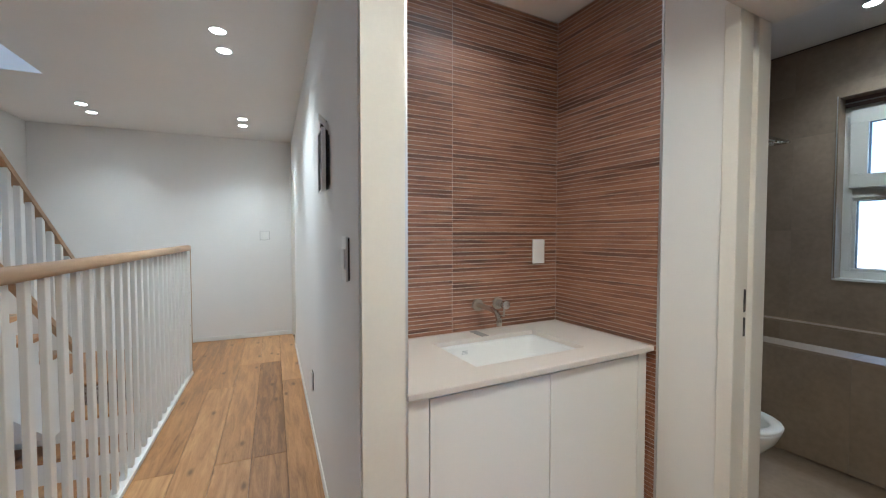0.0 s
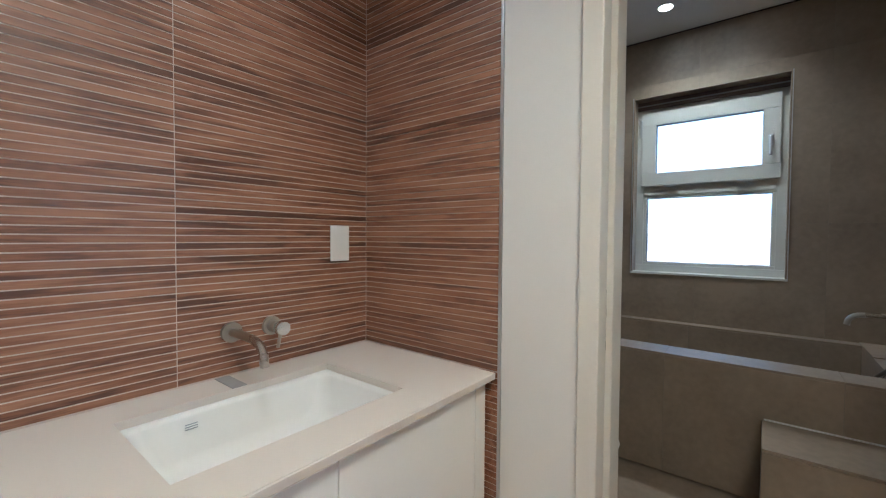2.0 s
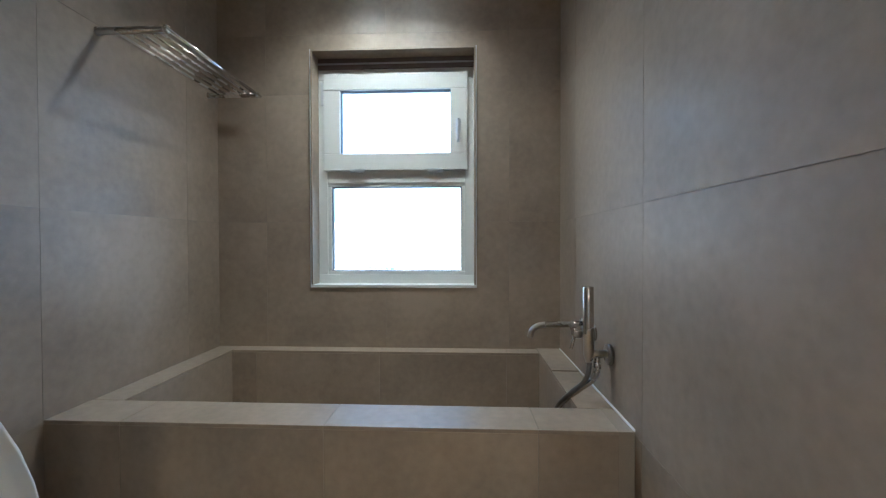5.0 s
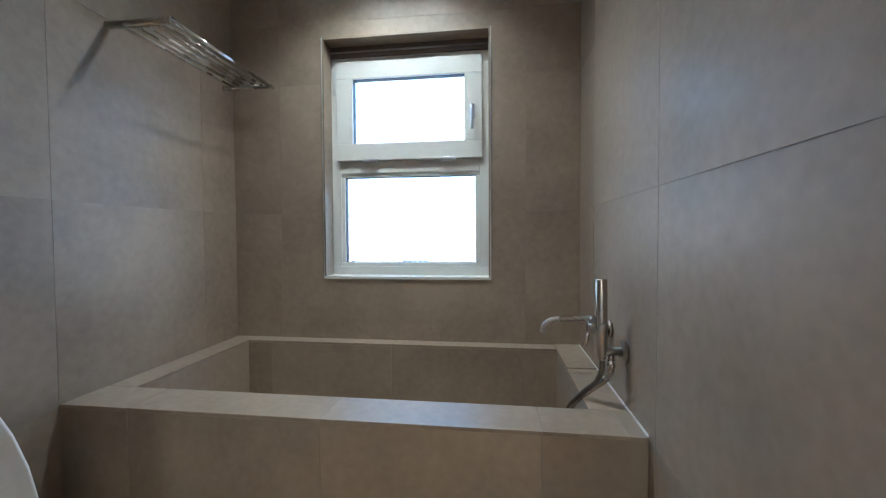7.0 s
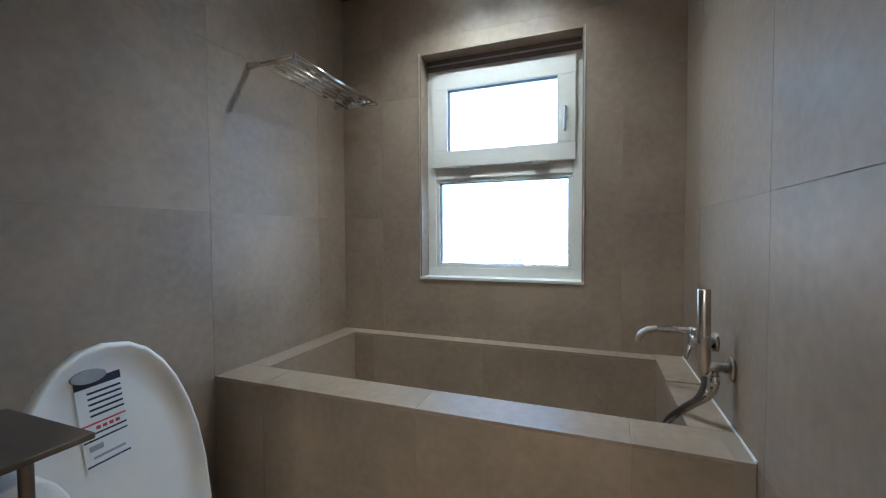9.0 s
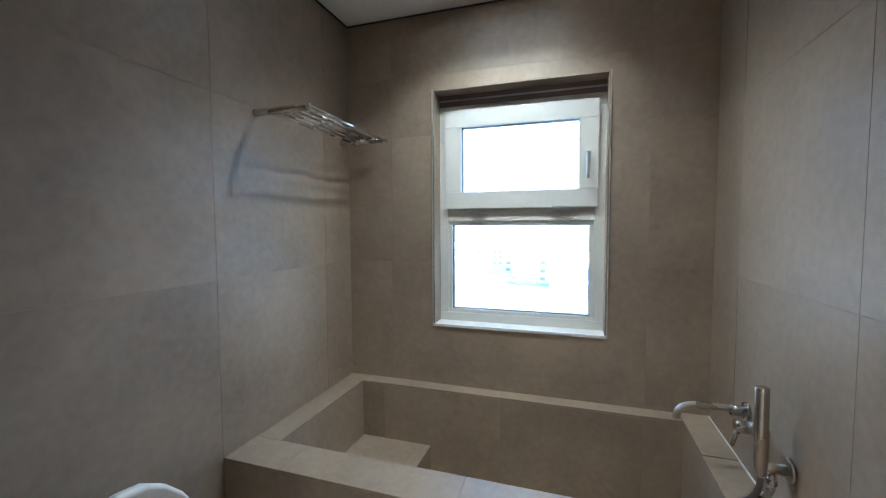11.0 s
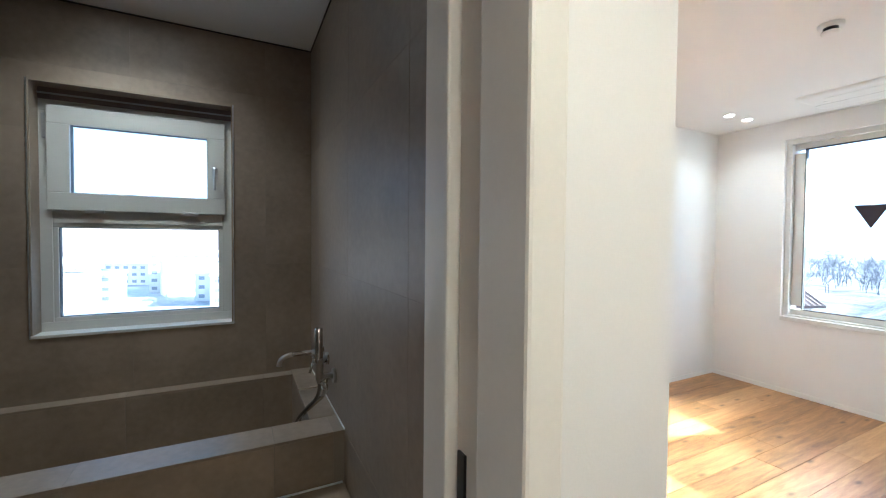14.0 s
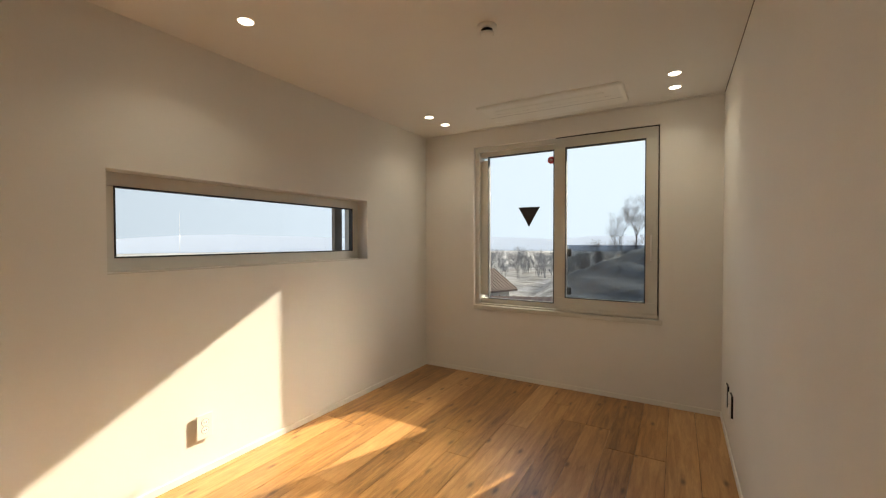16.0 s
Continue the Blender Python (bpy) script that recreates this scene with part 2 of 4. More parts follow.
def disc_plate(bm, r, z0, z1, seg=28):
    bmesh.ops.create_cone(bm, cap_ends=True, segments=seg, radius1=r, radius2=r, depth=z1 - z0, matrix=Matrix.Translation((0, 0, (z0 + z1) / 2)))
    return bm


def holed(x0, x1, z0, z1, hx0, hx1, hz0, hz1, y0, y1):
    """A wall in the local x-z plane from y0 to y1 with one opening right through it."""
    bm = bmesh.new()
    ring = lambda a, b, c, d, y: [bm.verts.new(p) for p in ((a, y, c), (b, y, c), (b, y, d), (a, y, d))]
    o0, o1, i0, i1 = ring(x0, x1, z0, z1, y0), ring(x0, x1, z0, z1, y1), ring(hx0, hx1, hz0, hz1, y0), ring(hx0, hx1, hz0, hz1, y1)
    for k in range(4):
        n = (k + 1) % 4
        for q in ((o0[k], o0[n], i0[n], i0[k]), (o1[k], i1[k], i1[n], o1[n]), (o0[k], o1[k], o1[n], o0[n]), (i0[k], i0[n], i1[n], i1[k])):
            bm.faces.new(q)
    return bm


ALONG_Y = Matrix.Rotation(radians(90), 4, "Z")   # local x runs along y, local y along -x

# ---- plan ----
HALL = Matrix.Translation((0.475, 1.19, 0)) @ Matrix.Rotation(radians(-5.1), 4, "Z")
NX, NY0, NY1, NXL = 1.78, 1.16, 1.77, 0.615      # niche: its wall of strips, front, back, other side
BX0, BX1, BY0, BY1, BZ = 1.99, 4.0, -0.050, 1.836, 2.675  # bathroom
RX0, RX1, RY0, RY1, RZ = 1.04, 3.91, -4.37, -0.23, 2.645  # bedroom
HZ = 2.45                                        # hall ceiling
DY0, DY1 = 0.065, 0.86                           # bathroom doorway
WY0, WY1, WZ0, WZ1 = 0.40, 1.31, 0.955, 2.26     # bathroom window
GX0, GX1, GZ0, GZ1 = 1.50, 3.29, 0.72, 2.46      # bedroom window
LY0, LY1, LZ0, LZ1 = -3.335, -1.31, 1.28, 1.83    # slot window

# hall
structure("floor_hall", boxes((-3.2, 1.66, -1.6, 1.25, -0.25, -0.014)), OAK, "oak floor of the hall")
structure("floor_corridor", boxes((-0.98, 1.1, 0.05, 4.45, -0.25, -0.015), (-2.56, -0.98, 3.2, 4.38, -0.25, -0.015)), GAP, "oak plank floor base", HALL)
structure("wall_corridor", boxes((0, 0.125, 0.0, 3.72, 0, 2.7), (0, 0.125, 3.72, 4.38, 1.98, 2.7)), PLASTER, "white papered wall of the corridor", HALL)
structure("wall_corridor_end", boxes((-2.76, 1.4, 4.38, 4.55, -3.0, 2.7)), PLASTER, "white papered wall", HALL)
structure("wall_stairwell", boxes((-2.76, -2.56, -3.4, 4.38, -3.0, 2.7)), PLASTER, "white papered wall beside the stairs", HALL)
structure("ceiling_hall", boxes((-1.75, 1.4, -3.2, 4.5, HZ, HZ + 0.25), (-2.7, -1.75, 2.72, 4.5, HZ, HZ + 0.25)), CEILING, "white ceiling with recessed lamps and a stair opening", HALL)
# Unseen shaft over the stair opening; its walls hold back the sun.
structure("wall_upper_shaft", boxes((-1.75, -1.6, -3.4, 2.72, HZ + 0.25, 5.2), (-2.7, -1.6, 2.72, 2.87, HZ + 0.25, 5.2), (-2.7, -1.75, -3.55, -3.4, -3.0, 5.2), (-2.76, -2.56, -3.4, 2.87, 2.7, 5.2)), PLASTER, "white papered wall of an unseen shaft that keeps the sun out", HALL)
# Added ceiling, left open in the middle so sky light reaches the hall.
structure("ceiling_upper", boxes((-2.76, -1.6, -3.55, -1.2, 5.2, 5.3), (-2.76, -1.6, 2.4, 2.9, 5.2, 5.3)), CEILING, "white ceiling of the unseen shaft, open to let in sky light", HALL)
structure("floor_lower", boxes((-2.56, -0.95, -3.4, 4.38, -1.9, -1.8)), OAK, "oak floor at the foot of the stairs", HALL)
structure("wall_niche_back", boxes((0.66, 2.1, NY1 + 0.0058, 1.90, 0, 2.7)), WOOD_GROUT, "pale grout wall behind wood-look strips")
structure("wall_niche_side", boxes((NXL - 0.02, NXL, 1.2, 1.785, 0, 2.7)), PLASTER, "white papered wall")
structure("wall_niche_strips", boxes((NX + 0.0014, BX0 - 0.02, NY0, NY1 + 0.0058, 0, 2.7)), WOOD_GROUT, "pale grout wall behind wood-look strips")
structure("wall_bath_door", boxes((NX, BX0 - 0.02, DY1 + 0.03, NY0 - 0.012, 0, 2.7), (NX, BX0 - 0.02, DY0, DY1 + 0.03, 2.12, 2.7)), PLASTER, "white papered wall beside the sliding door")
structure("wall_between_rooms", boxes((1.66, BX0 - 0.02, RY1, DY0 - 0.03, 0, 2.75), (BX0 - 0.02, RX1, RY1, BY0 - 0.012, 0, 2.75)), PLASTER, "white papered wall between bathroom and bedroom")
# Unseen eave, set where it cuts the sun patch at its upper edge.
structure("roof_eave", boxes((0.6, 4.4, -4.97, -4.60, 2.54, 2.75)), TRIM, "unseen pale eave that trims the sun on the bedroom window")
structure("wall_hall_back", boxes((-3.4, 0.895, -1.7, -1.55, 0, 2.7)), PLASTER, "white papered wall")
structure("trim_niche_end", boxes((NXL - 0.004, NXL + 0.006, 1.175, 1.20, 0, 2.45), bevel=0.001), ALU, "thin metal edge trim")
structure("trim_strip_end", boxes((NX - 0.004, NX + 0.012, NY0 - 0.011, NY0 - 0.001, 0, 2.45), bevel=0.001), ALU, "thin metal edge trim")
structure("wall_niche_end", boxes((0.478, NXL - 0.004, 1.172, 1.22, 0, HZ + 0.02)), TRIM, "smooth cream wall end")

# bathroom shell
structure("floor_bathroom", boxes((1.66, BX1, BY0 - 0.1, BY1 + 0.1, -0.2, -0.012)), TILE, "grey tiled floor")
structure("wall_bath_window", holed(-0.3, 2.05, -1, 2.9, WY0, WY1, WZ0, WZ1, -4.26, -BX1 - 0.0012), TILE_GROUT, "grout behind grey stone tiles", ALONG_Y)
structure("wall_bath_left", boxes((BX0 - 0.02, 4.26, BY1 + 0.0012, 2.05, 0, 2.9)), TILE_GROUT, "grout behind grey stone tiles")
structure("wall_bath_right", boxes((BX0 + 0.0, 4.0, BY0 - 0.011, BY0 - 0.0012, 0, 2.75)), TILE_GROUT, "grout behind grey stone tiles")
structure("wall_bath_inner", boxes((BX0 - 0.02, BX0, DY1 + 0.03, BY1, 0, 2.75), (BX0 - 0.02, BX0, BY0, DY1 + 0.03, 2.12, 2.75)), TILE, "grey stone tile on the door wall")
structure("ceiling_bathroom", boxes((1.66, 4.1, BY0 - 0.1, BY1 + 0.1, BZ, BZ + 0.1)), CEILING, "white bathroom ceiling")
# Black strips along the corner put the shadow under the ceiling into colour.
structure("trim_bath_shadow_gap", boxes((BX0, BX1, BY0, BY0 + 0.006, BZ - 0.008, BZ - 0.001), (BX0, BX1, BY1 - 0.006, BY1, BZ - 0.008, BZ - 0.001), (BX1 - 0.006, BX1, BY0 + 0.006, BY1 - 0.006, BZ - 0.008, BZ - 0.001)), GASKET, "dark strip that paints the shadow line under the ceiling")

# bathroom door frame, both sides stepped for the sliding panel
jl = structure("door_1", boxes((NX - 0.012, 1.835, DY1 - 0.006, DY1 + 0.05, 0, 2.12), bevel=0.004), TRIM, "cream door frame of a sliding door")
part("frame_groove", boxes((1.835, 1.895, DY1 + 0.012, DY1 + 0.045, 0, 2.12), bevel=0.002), TRIM, jl)
part("frame_inner", boxes((1.895, 1.985, DY1 - 0.006, DY1 + 0.045, 0, 2.12), bevel=0.004), TRIM, jl)
part("frame_corner", boxes((1.645, 1.760, DY0 - 0.065, DY0 - 0.004, 0, 2.12), bevel=0.006), TRIM, jl)
part("frame_groove", boxes((1.760, 1.845, DY0 - 0.045, DY0 - 0.022, 0, 2.12), bevel=0.002), TRIM, jl)
part("frame_bead", boxes((1.845, 1.862, DY0 - 0.045, DY0 + 0.002, 0, 2.12), bevel=0.004), TRIM, jl)
part("frame_inner", boxes((1.862, 1.952, DY0 - 0.06, DY0 - 0.006, 0, 2.12), bevel=0.004), TRIM, jl)
part("frame_head", boxes((1.66, BX0 + 0.003, DY0 - 0.004, DY1 - 0.006, 2.08, 2.125), bevel=0.003), TRIM, jl)
for z0, z1 in ((0.985, 1.072), (0.893, 0.965)):
    part("latch_slot", boxes((1.858, 1.876, DY1 + 0.006, DY1 + 0.0125, z0, z1), bevel=0.003), GASKET, jl, "dark slot of the door latch")
    part("latch_plate", boxes((1.861, 1.873, DY1 + 0.0052, DY1 + 0.0065, z0 + 0.008, z0 + 0.032), bevel=0.0005), BROWN, jl, "bronze catch in the latch slot")
for z0, z1 in ((1.03, 1.13), (0.90, 1.00)):
    part("latch_slot", boxes((1.815, 1.838, DY0 - 0.0225, DY0 - 0.017, z0, z1), bevel=0.001), GASKET, jl, "dark slot of the door latch")

# bedroom shell
structure("floor_bedroom", boxes((RX0 - 0.1, RX1 + 0.05, RY0 - 0.05, -0.9, -0.2, -0.014), (0.9, 1.66, -1.5, -0.23, -0.21, -0.016), (1.66, RX1, -0.9, RY1, -0.2, -0.014)), GAP, "oak plank floor base")
structure("wall_bed_slot", holed(RY0 - 0.3, RY1, -1, 2.9, LY0, LY1, LZ0, LZ1, -4.2, -RX1), PLASTER, "white papered wall with a long slot window", ALONG_Y)
structure("wall_bed_window", holed(0.85, RX1, -1, 2.9, GX0, GX1, GZ0, GZ1, -4.60, RY0), PLASTER, "white papered wall with a sliding window")
structure("wall_bed_side", boxes((0.90, RX0, RY0, -0.36, 0, 2.75)), PLASTER, "white papered wall")
structure("ceiling_bedroom", boxes((0.88, RX1, RY0, RY1, RZ, RZ + 0.1), (RX0, 3.32, RY0, RY0 + 0.03, RZ - 0.008, RZ)), CEILING, "white bedroom ceiling with recessed lamps")
structure("wall_bed_header", boxes((0.90, 1.66, -0.32, RY1, HZ + 0.1, 2.75)), PLASTER, "white papered header")
for nm, d in (("baseboard", (RX1 - 0.009, RX1, RY0, RY1, 0.0, 0.045)), ("baseboard", (RX0, RX1 - 0.009, RY0, RY0 + 0.009, 0.0, 0.045)), ("baseboard", (RX0, RX0 + 0.009, RY0 + 0.009, -0.36, 0.0, 0.045))):
    structure(nm, boxes(d, bevel=0.002), WHITE, "low white skirting board")
# Thin dark strip paints the shadow where wall meets ceiling.
structure("trim_ceiling_line", boxes((RX0, RX0 + 0.004, RY0, -0.36, RZ - 0.006, RZ - 0.001)), BROWN, "dark strip that paints the shadow line under the ceiling")
for d in ((-0.008, -0.0005, 0.0, 3.72, 0, 0.05), (-2.56, 0.6, 4.371, 4.3795, 0, 0.05)):
    structure("baseboard", boxes(d, bevel=0.002), WHITE, "low white skirting board", HALL)
structure("door_2", boxes((-0.012, 0.13, 3.66, 3.72, 0, 2.02), (-0.012, 0.13, 4.31, 4.37, 0, 2.02), (-0.012, 0.13, 3.72, 4.31, 1.965, 2.02), (0.06, 0.10, 3.72, 4.31, 0.005, 1.965), bevel=0.003), TRIM, "closed white door at the corridor's end", HALL)

# ---- vanity niche ----
worktop = thing("worktop", pose(NXL, 1.17, 0.795), "cream stone vanity worktop with a cut-out for the basin", "worktop")
SX0, SX1, SY0, SY1 = 0.325, 0.885, 0.125, 0.475   # basin opening, from the worktop's corner
L, D = NX - NXL - 0.006, NY1 - 1.17 - 0.003
bm = holed(0.002, L, 0, D, SX0, SX1, SY0, SY1, 0.0, 0.02)
bmesh.ops.rotate(bm, cent=(0, 0, 0), matrix=Matrix.Rotation(radians(-90), 3, "X"), verts=bm.verts)
part("slab", bm, STONE, worktop)
part("front_edge", boxes((0.002, L, -0.006, 0.0, -0.020, 0.0), bevel=0.002), STONE, worktop)
part("splash_strip", boxes((0.585, 0.625, SY1 + 0.004, D - 0.004, 0.0005, 0.003), bevel=0.001), FILM_SLOT, worktop, "narrow grey overflow strip")


def rounded(x0, x1, y0, y1, z, r, n=6):
    pts = []
    for cx, cy, a0 in ((x1 - r, y1 - r, 0), (x0 + r, y1 - r, 90), (x0 + r, y0 + r, 180), (x1 - r, y0 + r, 270)):
        for k in range(n + 1):
            a = radians(a0 + 90 * k / n)
            pts.append((cx + r * math.cos(a), cy + r * math.sin(a), z))
    return pts


basin = thing("basin", pose(NXL, 1.17, 0.775), "white rectangular undermount ceramic basin set in the worktop", "basin")
bm = bmesh.new()
e = 0.012
rings = [rounded(SX0 - 0.02, SX1 + 0.02, SY0 - 0.02, SY1 + 0.02, -0.002, 0.04), rounded(SX0 + e, SX1 - e, SY0 + e, SY1 - e, -0.002, 0.03), rounded(SX0 + e + 0.004, SX1 - e - 0.004, SY0 + e + 0.004, SY1 - e - 0.004, -0.012, 0.03),
         rounded(SX0 + 0.035, SX1 - 0.035, SY0 + 0.04, SY1 - 0.03, -0.10, 0.05), rounded(SX0 + 0.06, SX1 - 0.06, SY0 + 0.07, SY1 - 0.055, -0.138, 0.06), rounded(SX0 + 0.2, SX1 - 0.2, SY0 + 0.14, SY1 - 0.12, -0.148, 0.04)]
loft(bm, rings, close=False)
bm.faces.new([bm.verts.new(p) for p in rings[-1]])
bmesh.ops.remove_doubles(bm, verts=bm.verts, dist=1e-5)
part("bowl", bm, CERAMIC, basin)
bm = bmesh.new()
bmesh.ops.create_cone(bm, cap_ends=True, segments=24, radius1=0.022, radius2=0.020, depth=0.006, matrix=Matrix.Translation(((SX0 + SX1) / 2, (SY0 + SY1) / 2, -0.145)))
part("drain", bm, CHROME, basin, "chrome drain")
for k in range(3):
    part("logo_bar", boxes((0.46, 0.488, SY1 - 0.024, SY1 - 0.022, -0.040 + k * 0.006, -0.038 + k * 0.006)), GREY_PRINT, basin, "small grey printed mark")

vanity = thing("vanity_cabinet", pose(NXL, 1.19, 0), "white two-door vanity cabinet under the worktop", "cabinet")
part("body", boxes((0.004, L, 0.022, D - 0.03, 0.0, 0.62), (0.004, 0.02, 0.022, D - 0.03, 0.62, 0.77), (L - 0.02, L, 0.022, D - 0.03, 0.62, 0.77)), WHITE, vanity)
part("top_rail", boxes((0.085, L - 0.07, 0.002, 0.02, 0.761, 0.774), bevel=0.001), WHITE, vanity)
part("side_filler", boxes((0.004, 0.083, 0.0, 0.021, 0.0, 0.774), bevel=0.002), WHITE, vanity)
part("side_filler", boxes((L - 0.068, L - 0.016, 0.0, 0.021, 0.0, 0.774), bevel=0.002), WHITE, vanity)
for x0, x1 in ((0.087, 0.588), (0.591, L - 0.071)):
    part("door", boxes((x0, x1, 0.001, 0.021, 0.06, 0.758), bevel=0.002), WHITE, vanity)
part("plinth", boxes((0.085, L - 0.07, 0.012, 0.021, 0.0, 0.055)), WHITE, vanity)

tap = thing("wall_tap", pose(0, NY1, 0), "brushed nickel wall-mounted basin tap with a lever", "tap")
bm = bmesh.new()
tube(bm, [(1.25, 0.0, 0.925), (1.25, -0.012, 0.925)], 0.030, 28)
part("spout_rose", bm, STEEL, tap)
bm = bmesh.new()
tube(bm, arc([(1.25, -0.01, 0.925), (1.252, -0.06, 0.925), (1.258, -0.13, 0.918), (1.262, -0.165, 0.895), (1.264, -0.172, 0.850)]), 0.0125, 18)
part("spout", bm, STEEL, tap)
bm = bmesh.new()
tube(bm, [(1.375, 0.0, 0.925), (1.375, -0.012, 0.925)], 0.030, 28)
tube(bm, [(1.375, -0.01, 0.925), (1.375, -0.055, 0.925)], 0.019, 24)
part("valve", bm, STEEL, tap)
bm = bmesh.new()
tube(bm, [(1.375, -0.055, 0.925), (1.375, -0.082, 0.925)], 0.021, 24)
part("lever_cap", bm, CHROME, tap, "pale polished cap of the lever")
bm = bmesh.new()
tube(bm, [(1.375, -0.066, 0.925), (1.352, -0.085, 0.872)], 0.0055, 12)
part("lever", bm, STEEL, tap)


def wall_plate(name, m, w, h, label, kind):
    """A plate in the local x-z plane that faces local -y."""
    root = thing(name, m, label, kind)
    part("plate", boxes((-w / 2, w / 2, -0.008, 0.0, -h / 2, h / 2), bevel=0.003), WHITE, root)
    return root


wall_plate("blank_plate", pose(1.645, NY1, 1.188), 0.082, 0.132, "white blank cover plate on the strip tiles", "cover plate")

# ---- bath tub and step ----
TX0, TX1, TZ = 3.045, BX1, 0.622
tub = thing("bath_tub", pose(0, 0, 0), "built-in bath tub clad in grey-brown stone tile", "bath tub")
IX0, IX1, IY0, IY1 = 3.217, 3.912, 0.076, 1.715
part("shell", boxes((TX0 + 0.0015, IX0 - 0.0015, BY0 + 0.002, BY1 - 0.002, 0, TZ - 0.0015), (IX1 + 0.0015, TX1 - 0.001, BY0 + 0.002, BY1 - 0.002, 0, TZ - 0.0015), (IX0 - 0.0015, IX1 + 0.0015, BY0 + 0.002, IY0 - 0.0015, 0, TZ - 0.0015), (IX0 - 0.0015, IX1 + 0.0015, IY1 + 0.0015, BY1 - 0.002, 0, TZ - 0.0015)), TILE_GROUT, tub)
part("tub_floor", boxes((IX0 - 0.01, IX1 + 0.01, IY0 - 0.01, IY1 + 0.01, 0, 0.10)), TILE, tub)
part("tub_seat", boxes((IX0, IX1 - 0.0, 1.30, IY1, 0.10, 0.30), bevel=0.003), TILE, tub, "tiled seat inside the tub")
for y0, y1 in ((0.0, 0.24), (0.243, 0.91), (0.913, 1.578), (1.581, BY1)):
    a, b = max(y0, BY0 + 0.003), y1
    part("rim_tile", boxes((TX0, IX0, a, b, TZ - 0.011, TZ), bevel=0.0012), TILE, tub)
    part("front_tile", boxes((TX0, TX0 + 0.0095, a, b, 0.0, TZ - 0.0125), bevel=0.0012), TILE, tub)
for y0, y1 in ((IY0, 0.243), (0.245, 0.91), (0.913, 1.578), (1.581, IY1)):
    part("inner_tile", boxes((IX1, IX1 + 0.0095, y0, y1, 0.10, TZ - 0.012), bevel=0.001), TILE, tub)
    part("inner_tile", boxes((IX0 - 0.0095, IX0, y0, y1, 0.10, TZ - 0.012), bevel=0.001), TILE, tub)
part("inner_tile", boxes((IX0, IX1, IY0 - 0.0095, IY0, 0.10, TZ - 0.012), bevel=0.001), TILE, tub)
part("inner_tile", boxes((IX0, IX1, IY1, IY1 + 0.0095, 0.10, TZ - 0.012), bevel=0.001), TILE, tub)
part("rim_tile", boxes((IX0 + 0.002, 3.62, BY0 + 0.003, IY0, TZ - 0.011, TZ), bevel=0.0012), TILE, tub)
part("rim_tile", boxes((3.623, TX1 - 0.002, BY0 + 0.003, IY0, TZ - 0.011, TZ + 0.004), bevel=0.0012), TILE, tub)
part("rim_tile", boxes((IX0 + 0.002, TX1 - 0.002, IY1, BY1 - 0.003, TZ - 0.011, TZ), bevel=0.0012), TILE, tub)
for y0, y1 in ((IY0 + 0.002, 0.24), (0.243, 0.91), (0.913, IY1 - 0.002)):
    part("rim_tile", boxes((IX1, TX1 - 0.002, y0, y1, TZ - 0.011, TZ), bevel=0.0012), TILE, tub)
part("sealant", boxes((TX0 + 0.002, TX1 - 0.005, BY0 + 0.0005, BY0 + 0.005, TZ, TZ + 0.006)), SEALANT, tub, "white sealant line")

step = thing("bath_step", pose(2.71, BY0 + 0.002, 0), "tiled block step in front of the tub", "step")
part("block", boxes((0.012, 0.324, 0, 0.548, 0, 0.378)), TILE_GROUT, step)
part("top_tile", boxes((0.0, 0.328, 0.001, 0.557, 0.379, 0.390), bevel=0.001), TILE, step)
part("front_tile", boxes((0.0, 0.011, 0.001, 0.557, 0.0, 0.377), bevel=0.001), TILE, step)
part("side_tile", boxes((0.013, 0.328, 0.549, 0.557, 0.0, 0.377), bevel=0.001), TILE, step)
part("sealant", boxes((0.324, 0.331, 0.01, 0.55, 0.390, 0.396)), SEALANT, step)

mixer = thing("bath_mixer", pose(3.45, BY0, 0), "brushed nickel wall-mounted bath mixer with a hand shower", "tap")
bm = bmesh.new()
tube(bm, [(-0.19, 0.0, 0.800), (-0.19, 0.012, 0.800)], 0.036, 28)
part("hose_rose", bm, STEEL, mixer)
bm = bmesh.new()
tube(bm, [(-0.19, 0.01, 0.800), (-0.19, 0.085, 0.800)], 0.0145, 18)
part("holder_arm", bm, STEEL, mixer)
bm = bmesh.new()
tube(bm, [(-0.19, 0.075, 0.770), (-0.19, 0.075, 0.775), (-0.19, 0.075, 0.797), (-0.19, 0.078, 1.038), (-0.19, 0.078, 1.040)], [0.0105, 0.0115, 0.0185, 0.0185, 0.0165], 24)
part("hand_shower", bm, STEEL, mixer)
bm = bmesh.new()
tube(bm, arc([(-0.19, 0.075, 0.80), (-0.19, 0.075, 0.74), (-0.175, 0.090, 0.69), (-0.14, 0.125, 0.64), (-0.10, 0.170, 0.56), (-0.08, 0.20, 0.42)]), 0.009, 14)
part("hose", bm, HOSE, mixer, "dark steel shower hose")
bm = bmesh.new()
tube(bm, arc([(-0.19, 0.045, 0.79), (-0.19, 0.045, 0.74), (-0.178, 0.06, 0.70), (-0.15, 0.10, 0.655), (-0.11, 0.155, 0.58), (-0.09, 0.19, 0.45)]), 0.0100, 14)
part("hose", bm, STEEL, mixer, "bright steel shower hose")
bm = bmesh.new()
tube(bm, [(-0.19, 0.045, 0.79), (-0.19, 0.045, 0.772), (-0.19, 0.045, 0.7715), (-0.19, 0.045, 0.752)], [0.010, 0.010, 0.0145, 0.0145], 6)
part("hose_nut", bm, CHROME, mixer)
